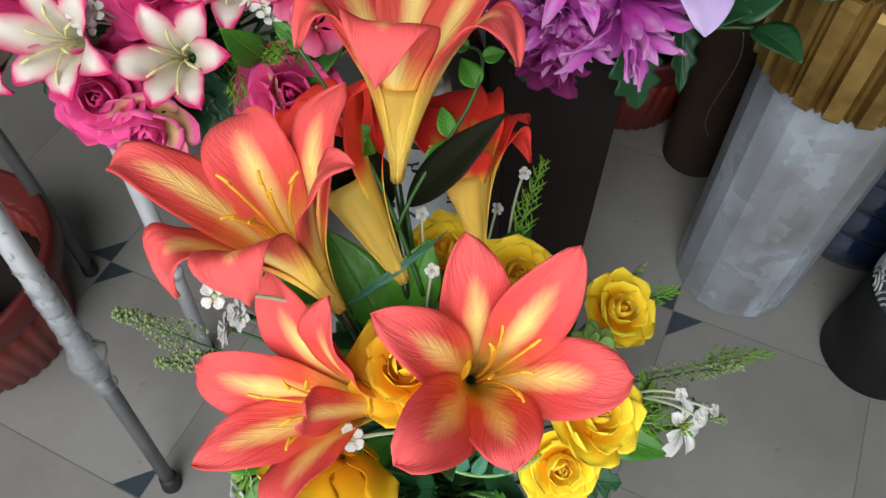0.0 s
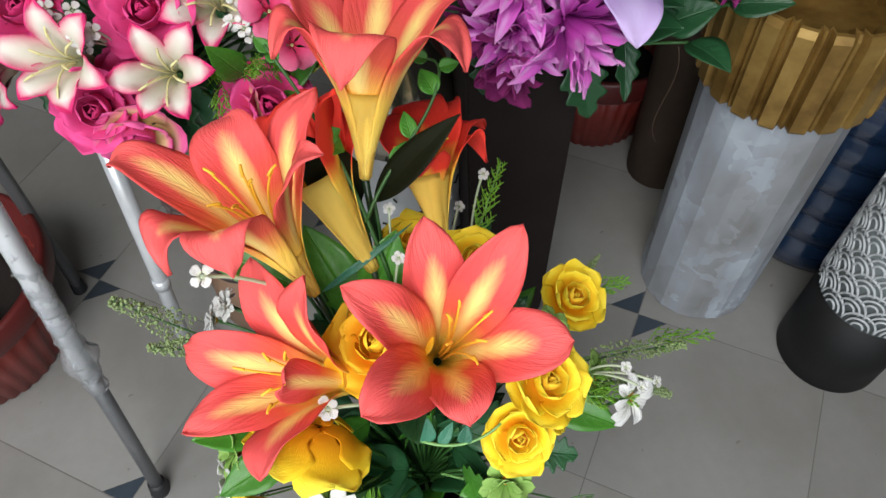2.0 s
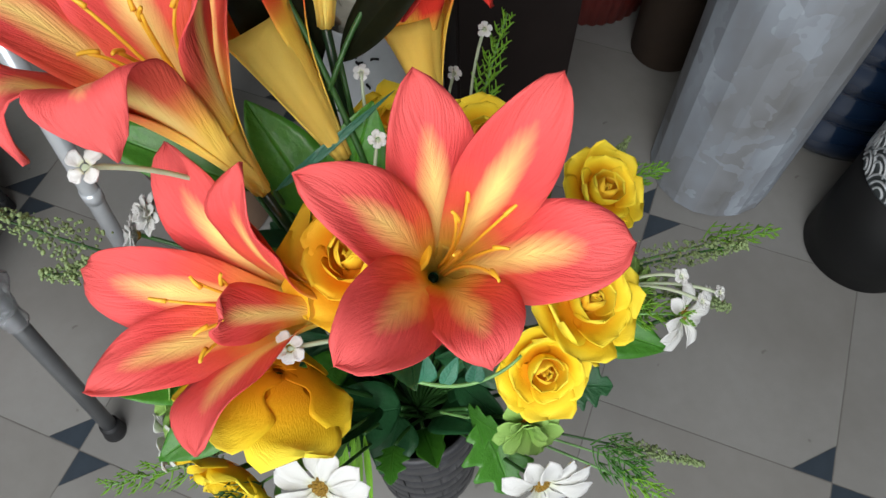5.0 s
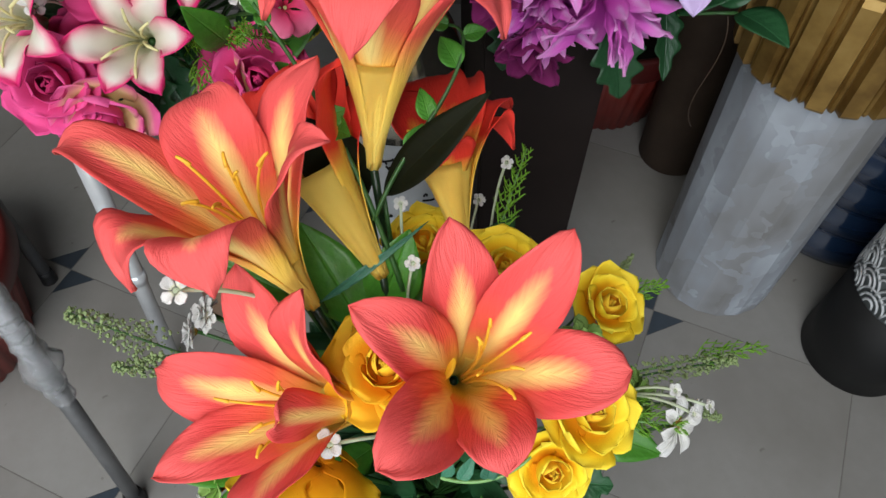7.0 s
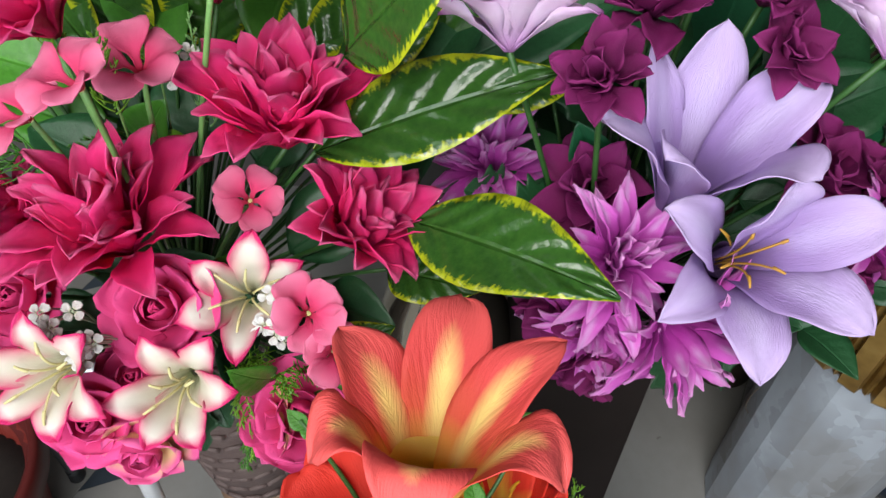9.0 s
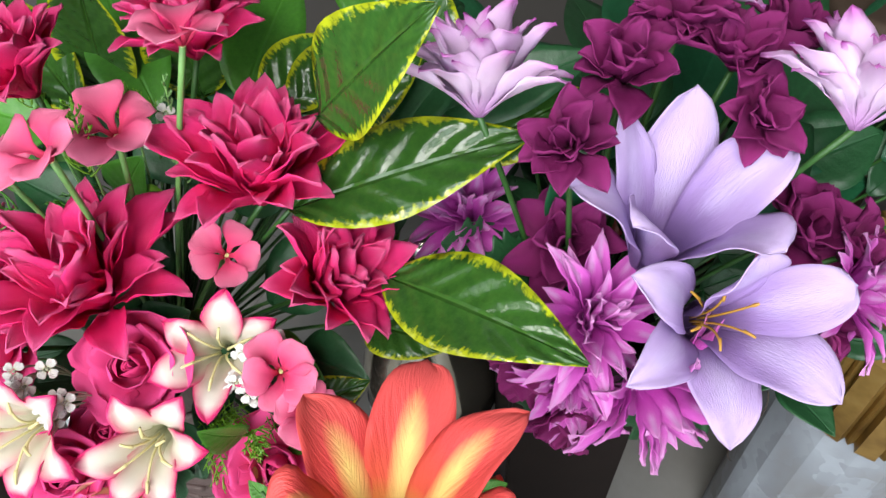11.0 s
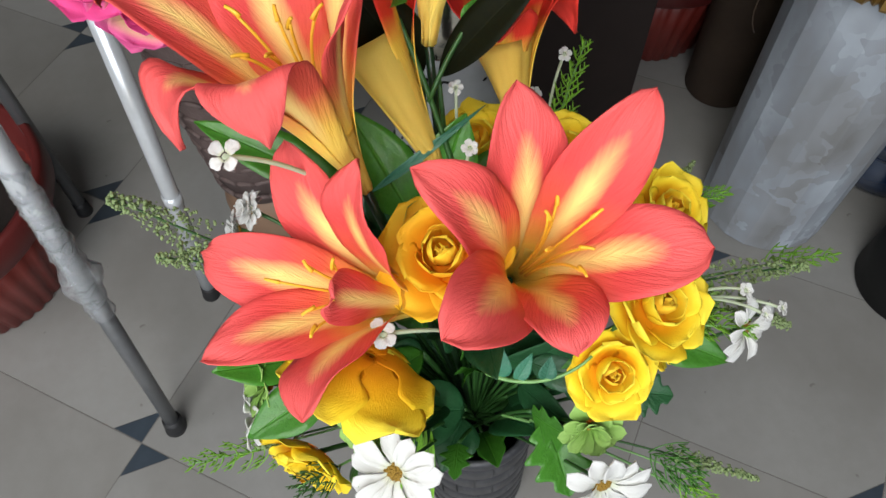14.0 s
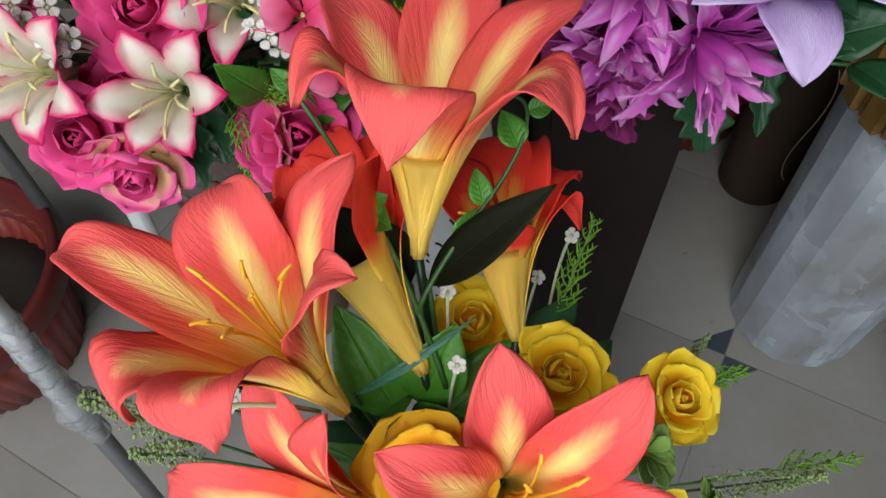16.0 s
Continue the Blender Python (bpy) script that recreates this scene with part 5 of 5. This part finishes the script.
for k, (b, t, up, w, mat) in enumerate([
        ((-0.258, 0.585, 0.670), (-0.222, 0.575, 0.722), (0.1, -0.7, 0.6), 0.022, M_LEAF), ((-0.240, 0.575, 0.675), (-0.200, 0.550, 0.705), (0.4, -0.5, 0.7), 0.012, M_LEAF_LIME), ((-0.290, 0.510, 0.715), (-0.272, 0.490, 0.690), (0.3, -0.6, 0.7), 0.012, M_LEAF), ((-0.142, 0.425, 0.600), (-0.154, 0.400, 0.650), (0.3, -0.7, 0.5), 0.014, M_LEAF),
        ((-0.200, 0.480, 0.600), (-0.150, 0.470, 0.620), (0, -0.5, 0.8), 0.020, M_LEAF_DARK), ((-0.230, 0.500, 0.600), (-0.190, 0.500, 0.640), (0, -0.5, 0.8), 0.026, M_LEAF_DARK), ((-0.120, 0.500, 0.590), (-0.060, 0.470, 0.600), (0, -0.5, 0.8), 0.026, M_LEAF_DARK), ((-0.18, 0.60, 0.64), (-0.13, 0.64, 0.69), (0, -0.5, 0.8), 0.034, M_LEAF_DARK), ((-0.22, 0.62, 0.65), (-0.25, 0.68, 0.70), (0, -0.5, 0.8), 0.036, M_LEAF_DARK), ((-0.15, 0.54, 0.60), (-0.07, 0.58, 0.64), (0, -0.5, 0.8), 0.034, M_LEAF_DARK), ((-0.30, 0.60, 0.63), (-0.37, 0.62, 0.66), (0, -0.4, 0.9), 0.034, M_LEAF_DARK), ((-0.26, 0.48, 0.58), (-0.31, 0.46, 0.60), (0, -0.4, 0.9), 0.028, M_LEAF_DARK),
        ((-0.21, 0.66, 0.64), (-0.15, 0.72, 0.68), (0, -0.5, 0.8), 0.036, M_LEAF_DARK), ((-0.30, 0.66, 0.64), (-0.36, 0.72, 0.69), (0, -0.5, 0.8), 0.036, M_LEAF_DARK), ((-0.10, 0.60, 0.62), (-0.03, 0.62, 0.65), (0, -0.5, 0.8), 0.034, M_LEAF_DARK), ((-0.130, 0.440, 0.570), (-0.080, 0.440, 0.600), (0.1, -0.6, 0.7), 0.018, M_LEAF), ((-0.12, 0.45, 0.575), (-0.06, 0.47, 0.60), (0, -0.4, 0.9), 0.020, M_LEAF_VAR)]):
    leaf(b, t, up, w, mat, "green cloth leaf of the pink bouquet", G5, 0.3, 0.2, seed=k, foot=FOOT_P)
for k, (b, t, up, w) in enumerate([((-0.222, 0.448, 0.570), (-0.206, 0.408, 0.520), (0.1, -0.9, 0.35), 0.026), ((-0.205, 0.450, 0.570), (-0.186, 0.420, 0.535), (0.2, -0.9, 0.35), 0.020), ((-0.245, 0.455, 0.570), (-0.238, 0.420, 0.53), (0, -0.9, 0.4), 0.022), ((-0.30, 0.45, 0.60), (-0.31, 0.41, 0.575), (-0.2, -0.9, 0.4), 0.02)]):
    leaf(b, t, up, w, M_LEAF_DARK, "dark lobed leaf hanging under the pink bouquet", G5, 0.25, 0.2, 4, 0.35, seed=k, foot=FOOT_P, peak=0.4)
G6 = "sprigs of the pink bouquet"
for k, (b, t, th, n, mat) in enumerate([((-0.285, 0.575, 0.755), (-0.285, 0.588, 0.808), 0.010, 24, M_LEAF_LIME), ((-0.224, 0.515, 0.75), (-0.222, 0.528, 0.803), 0.012, 26, M_LEAF_LIME), ((-0.215, 0.585, 0.74), (-0.212, 0.565, 0.785), 0.014, 22, M_LEAF_LIME), ((-0.175, 0.450, 0.580), (-0.150, 0.425, 0.605), 0.020, 30, M_LEAF_LIME), ((-0.150, 0.440, 0.560), (-0.125, 0.420, 0.530), 0.016, 24, M_LEAF_LIME), ((-0.165, 0.440, 0.575), (-0.170, 0.415, 0.545), 0.014, 22, M_LEAF_LIME), ((-0.31, 0.55, 0.69), (-0.36, 0.54, 0.71), 0.022, 30, M_LEAF), ((-0.235, 0.56, 0.69), (-0.27, 0.53, 0.71), 0.02, 26, M_LEAF), ((-0.13, 0.45, 0.58), (-0.105, 0.43, 0.605), 0.018, 26, M_LEAF_LIME), ((-0.19, 0.56, 0.70), (-0.185, 0.575, 0.79), 0.008, 22, M_STEM_LIGHT), ((-0.355, 0.45, 0.65), (-0.395, 0.43, 0.655), 0.016, 24, M_LEAF), ((-0.150, 0.425, 0.585), (-0.172, 0.395, 0.520), 0.013, 26, M_LEAF), ((-0.160, 0.420, 0.600), (-0.158, 0.392, 0.548), 0.012, 22, M_LEAF_LIME), ((-0.135, 0.425, 0.610), (-0.118, 0.398, 0.628), 0.012, 22, M_LEAF_LIME)]):
    sprig(b, t, "lime-green plastic fern in the pink bouquet", G6, FOOT_P, 200 + k, th, n, mat, True)

# ---- purple bouquet ----
G7 = "flowers of the purple bouquet"
LILAC_SPIKE = spike_meshes(M_LILAC_SPIKE, 0.082, 0.0135, 0.05, 0.66)
PURPLE = spike_meshes(M_PURPLE, 0.072, 0.0085, 0.04, 0.95)
PLUM = spike_meshes(M_PLUM, 0.050, 0.0135, 0.0, 1.05)
for k, (p, d, s) in enumerate([((0.017, 0.556, 0.773), (0.0, 0.55, 0.85), 0.92), ((0.233, 0.534, 0.782), (0.1, 0.5, 0.85), 0.88), ((0.157, 0.666, 0.777), (0.1, 0.1, 1), 0.88)]):
    spike_flower(LILAC_SPIKE, p, d, s, "pale lilac spiky cloth dahlia, purple at the tips", G7, FOOT_U, 220 + k)
for k, (p, d, s) in enumerate([((0.096, 0.508, 0.628), (0.1, -0.6, 0.75), 0.95), ((0.132, 0.488, 0.598), (0.55, -0.75, -0.15), 1.05), ((0.088, 0.498, 0.582), (0.0, -0.85, 0.1), 0.85), ((0.010, 0.615, 0.620), (-0.2, -0.4, 0.8), 0.9), ((0.265, 0.520, 0.650), (0.8, -0.3, 0.4), 0.8)]):
    spike_flower(PURPLE, p, d, s, "bright purple spiky cloth dahlia with drooping petals", G7, FOOT_U, 230 + k, loose=0.36)
for k, (p, d, s) in enumerate([((0.108, 0.586, 0.779), (0.0, -0.2, 1), 0.99), ((0.179, 0.599, 0.779), (0.1, -0.2, 1), 0.95), ((0.185, 0.562, 0.768), (0.3, -0.5, 0.8), 0.82), ((0.072, 0.533, 0.766), (-0.2, -0.4, 0.9), 0.82), ((0.084, 0.568, 0.640), (-0.1, -0.6, 0.8), 1.1), ((0.245, 0.570, 0.655), (0.4, -0.4, 0.8), 1.15), ((0.275, 0.548, 0.655), (0.6, -0.3, 0.7), 1.0), ((0.062, 0.510, 0.585), (-0.4, -0.8, 0.3), 0.95), ((0.145, 0.621, 0.792), (0.1, 0, 1), 0.95), ((0.265, 0.535, 0.615), (0.7, -0.5, 0.4), 0.95), ((0.085, 0.485, 0.555), (-0.2, -0.9, -0.1), 0.95), ((0.214, 0.621, 0.783), (0.3, -0.1, 0.9), 0.86)]):
    spike_flower(PLUM, p, d, s, "dark plum cloth blossom with pointed petals", G7, FOOT_U, 250 + k, 1, 4, "plum_blossom", 0.34, 0.62)
LL = "large lavender cloth lily, wide open"
M_OCHRE = plain("ochre_stamen", (0.50, 0.27, 0.03), 0.5, 0, 0.2, 200)
lily((0.132, 0.545, 0.620), (0.140, 0.532, 0.688), [(0.104, 0.557, 0.784, -0.004, 0.024), (0.153, 0.580, 0.780, -0.006, 0.031, 2.4), (0.208, 0.541, 0.762, 0.002, 0.029, 2.2), (0.188, 0.469, 0.748, 0.012, 0.030, 2.4, 0.6), (0.110, 0.496, 0.738, 0.014, 0.026), (0.072, 0.515, 0.751, 0.012, 0.026, 2.6)], M_LILAC, LL, G7, FOOT_U, stamens=False, seed=31, stem_mat=M_STEM, tube=0.016, narrow=0.88, deep=0.030)
lily((0.165, 0.535, 0.590), (0.176, 0.497, 0.648), [(0.108, 0.471, 0.722, 0.004, 0.026, 2.0), (0.178, 0.474, 0.742, 0.002, 0.030, 1.9), (0.235, 0.466, 0.723, 0.006, 0.027, 2.2), (0.233, 0.422, 0.667, 0.010, 0.032, 2.0), (0.179, 0.414, 0.621, 0.014, 0.033, 1.9), (0.109, 0.432, 0.664, 0.012, 0.026)], M_LILAC, LL, G7, FOOT_U, stamens=True, seed=32, deep=0.032, stem_mat=M_STEM, stamen_mat=M_OCHRE, reach=0.030, stamen_dir=(0.05, -0.55, 0.8), tube=0.012, narrow=0.80, sharp=1.7)
G8 = "leaves of the purple bouquet"
for k, (b, t, up, w, mat, lob) in enumerate([
        ((0.150, 0.510, 0.550), (0.170, 0.490, 0.470), (0.1, -0.9, 0.3), 0.026, M_LEAF_DARK, 4), ((0.195, 0.525, 0.560), (0.200, 0.480, 0.500), (0.3, -0.9, 0.3), 0.016, M_LEAF_DARK, 4), ((0.075, 0.520, 0.550), (0.062, 0.498, 0.500), (-0.1, -0.9, 0.3), 0.022, M_LEAF_DARK, 4), ((0.220, 0.530, 0.590), (0.238, 0.505, 0.562), (0.4, -0.6, 0.6), 0.014, M_LEAF_DARK, 4),
        ((0.030, 0.590, 0.610), (-0.012, 0.570, 0.640), (-0.2, -0.6, 0.8), 0.028, M_LEAF_DARK, 4), ((0.060, 0.570, 0.630), (0.020, 0.545, 0.640), (-0.2, -0.6, 0.8), 0.026, M_LEAF_DARK, 4), ((0.090, 0.590, 0.650), (0.070, 0.585, 0.695), (-0.2, -0.7, 0.6), 0.018, M_LEAF_EMERALD, 0), ((0.220, 0.640, 0.640), (0.290, 0.680, 0.670), (0.1, -0.5, 0.9), 0.040, M_LEAF_DARK, 0), ((0.250, 0.680, 0.640), (0.330, 0.760, 0.690), (0.1, -0.5, 0.9), 0.046, M_LEAF_DARK, 0),
        ((0.190, 0.700, 0.650), (0.240, 0.800, 0.700), (0.1, -0.5, 0.9), 0.046, M_LEAF_EMERALD, 0), ((0.235, 0.620, 0.620), (0.280, 0.640, 0.640), (0.1, -0.5, 0.9), 0.028, M_LEAF_EMERALD, 0), ((0.250, 0.56, 0.60), (0.290, 0.55, 0.61), (0.1, -0.5, 0.9), 0.020, M_LEAF_DARK, 4), ((0.100, 0.640, 0.640), (0.060, 0.720, 0.690), (0, -0.5, 0.9), 0.040, M_LEAF_DARK, 4), ((0.140, 0.680, 0.660), (0.140, 0.780, 0.700), (0, -0.5, 0.9), 0.040, M_LEAF_DARK, 0), ((0.160, 0.600, 0.620), (0.210, 0.590, 0.650), (0, -0.5, 0.9), 0.036, M_LEAF_DARK, 0), ((0.100, 0.600, 0.600), (0.050, 0.610, 0.640), (0, -0.5, 0.9), 0.036, M_LEAF_DARK, 4),
        ((0.130, 0.620, 0.660), (0.170, 0.610, 0.720), (0, -0.7, 0.6), 0.022, M_LEAF_BLUE, 0), ((0.20, 0.62, 0.64), (0.25, 0.60, 0.66), (0.2, -0.6, 0.8), 0.03, M_LEAF_BLUE, 0), ((0.11, 0.55, 0.58), (0.04, 0.53, 0.60), (0, -0.5, 0.9), 0.034, M_LEAF_DARK, 4), ((0.17, 0.55, 0.56), (0.23, 0.54, 0.57), (0, -0.5, 0.9), 0.034, M_LEAF_DARK, 4), ((0.26, 0.68, 0.63), (0.325, 0.71, 0.65), (0, -0.4, 0.9), 0.036, M_LEAF_EMERALD, 0), ((0.06, 0.66, 0.66), (0.02, 0.74, 0.72), (0, -0.5, 0.9), 0.040, M_LEAF_DARK, 0), ((0.23, 0.74, 0.66), (0.33, 0.84, 0.72), (0, -0.5, 0.9), 0.046, M_LEAF_DARK, 0)]):
    leaf(b, t, up, w, mat, "green cloth leaf of the purple bouquet", G8, 0.25, 0.2, lob, 0.35 if lob else 0.0, seed=k, foot=FOOT_U, peak=0.42)

def foliage_fill(n, centre, spread, zs, outward, mats, label, group, foot, seed, size):
    """Further leaves that close the back and the heart of a bouquet."""
    rng = random.Random(seed)
    for k in range(n):
        b = Vector((centre[0] + rng.uniform(-1, 1) * spread[0], centre[1] + rng.uniform(-1, 1) * spread[1], rng.uniform(*zs)))
        if group == G2 and b.y < 0.195:
            b.y += 0.05
        out = Vector((b.x - outward[0], b.y - outward[1], rng.uniform(0.0, 0.05)))
        out = out.normalized() * size * rng.uniform(0.7, 1.2) + Vector((rng.uniform(-1, 1), rng.uniform(-1, 1), rng.uniform(-0.3, 0.8))) * size * 0.4
        leaf(b, b + out, (rng.uniform(-0.3, 0.3), -0.55, 0.8), size * rng.uniform(0.26, 0.36), rng.choice(mats), label, group, 0.25, 0.2, seed=k, foot=foot, peak=0.42)


foliage_fill(56, (-0.20, 0.70, 0), (0.20, 0.07), (0.60, 0.73), (-0.20, 0.55), [M_LEAF, M_LEAF, M_LEAF_DARK, M_LEAF_VAR], "green cloth leaf at the back of the pink bouquet", G5, FOOT_P, 301, 0.10)
foliage_fill(44, (0.22, 0.75, 0), (0.22, 0.09), (0.58, 0.68), (0.15, 0.55), [M_LEAF_EMERALD, M_LEAF_EMERALD, M_LEAF_DARK], "broad green cloth leaf at the back of the purple bouquet", G8, FOOT_U, 302, 0.11)
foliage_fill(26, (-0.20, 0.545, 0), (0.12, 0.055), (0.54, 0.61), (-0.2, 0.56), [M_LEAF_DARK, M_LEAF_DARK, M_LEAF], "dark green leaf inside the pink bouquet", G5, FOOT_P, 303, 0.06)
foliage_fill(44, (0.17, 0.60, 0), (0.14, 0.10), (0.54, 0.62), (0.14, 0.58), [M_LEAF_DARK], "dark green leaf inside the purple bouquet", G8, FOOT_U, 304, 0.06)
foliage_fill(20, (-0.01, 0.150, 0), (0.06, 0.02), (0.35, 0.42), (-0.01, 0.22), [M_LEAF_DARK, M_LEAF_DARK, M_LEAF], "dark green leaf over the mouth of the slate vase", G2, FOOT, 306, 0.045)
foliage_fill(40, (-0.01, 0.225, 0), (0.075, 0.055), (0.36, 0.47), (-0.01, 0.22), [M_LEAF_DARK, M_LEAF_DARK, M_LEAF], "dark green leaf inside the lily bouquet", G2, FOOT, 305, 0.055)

for k in range(12):
    a = 2 * math.pi * k / 12 + 0.2
    b = (-0.012 + 0.03 * math.cos(a), 0.208 + 0.03 * math.sin(a), 0.268 + 0.02 * (k % 3))
    t = (-0.012 + 0.085 * math.cos(a), 0.208 + 0.075 * math.sin(a), 0.305 + 0.025 * (k % 4))
    leaf(b, t, (0.2 * math.cos(a), 0.2 * math.sin(a), 0.9), 0.022, M_LEAF_DARK if k % 3 else M_LEAF, "dark green leaf spilling from the vase", G2, 0.25, 0.3, 3 if k % 2 else 0, 0.3 if k % 2 else 0.0, seed=k, foot=(-0.012, 0.208, 0.22))

# ---- plant in the red pot ----
for k, (b, t, up, w) in enumerate([((-0.66, 0.46, 0.16), (-0.585, 0.335, 0.225), (0.1, -0.5, 0.9), 0.04), ((-0.70, 0.44, 0.16), (-0.64, 0.33, 0.25), (0.1, -0.5, 0.9), 0.045), ((-0.72, 0.48, 0.16), (-0.78, 0.38, 0.26), (-0.2, -0.5, 0.9), 0.045)]):
    leaf(b, t, up, w, M_CALADIUM, "pink and cream caladium leaf edged in green", "leaves in the red pot", 0.2, 0.25, seed=k, foot=(-0.69, 0.49, 0.145), peak=0.35)


def loose_wire():
    w = thing("wire", (0.245, 0.50, 0.55), "thin loose brown wire hanging from the purple bouquet", "wire")
    part("strand", sweep([(0, 0, 0), (0.02, 0.0, -0.05), (-0.02, 0.0, -0.09), (0.01, 0.01, -0.14)], 0.0005, n=5, steps=20), M_WIRE, w)


loose_wire()
floor_setting()
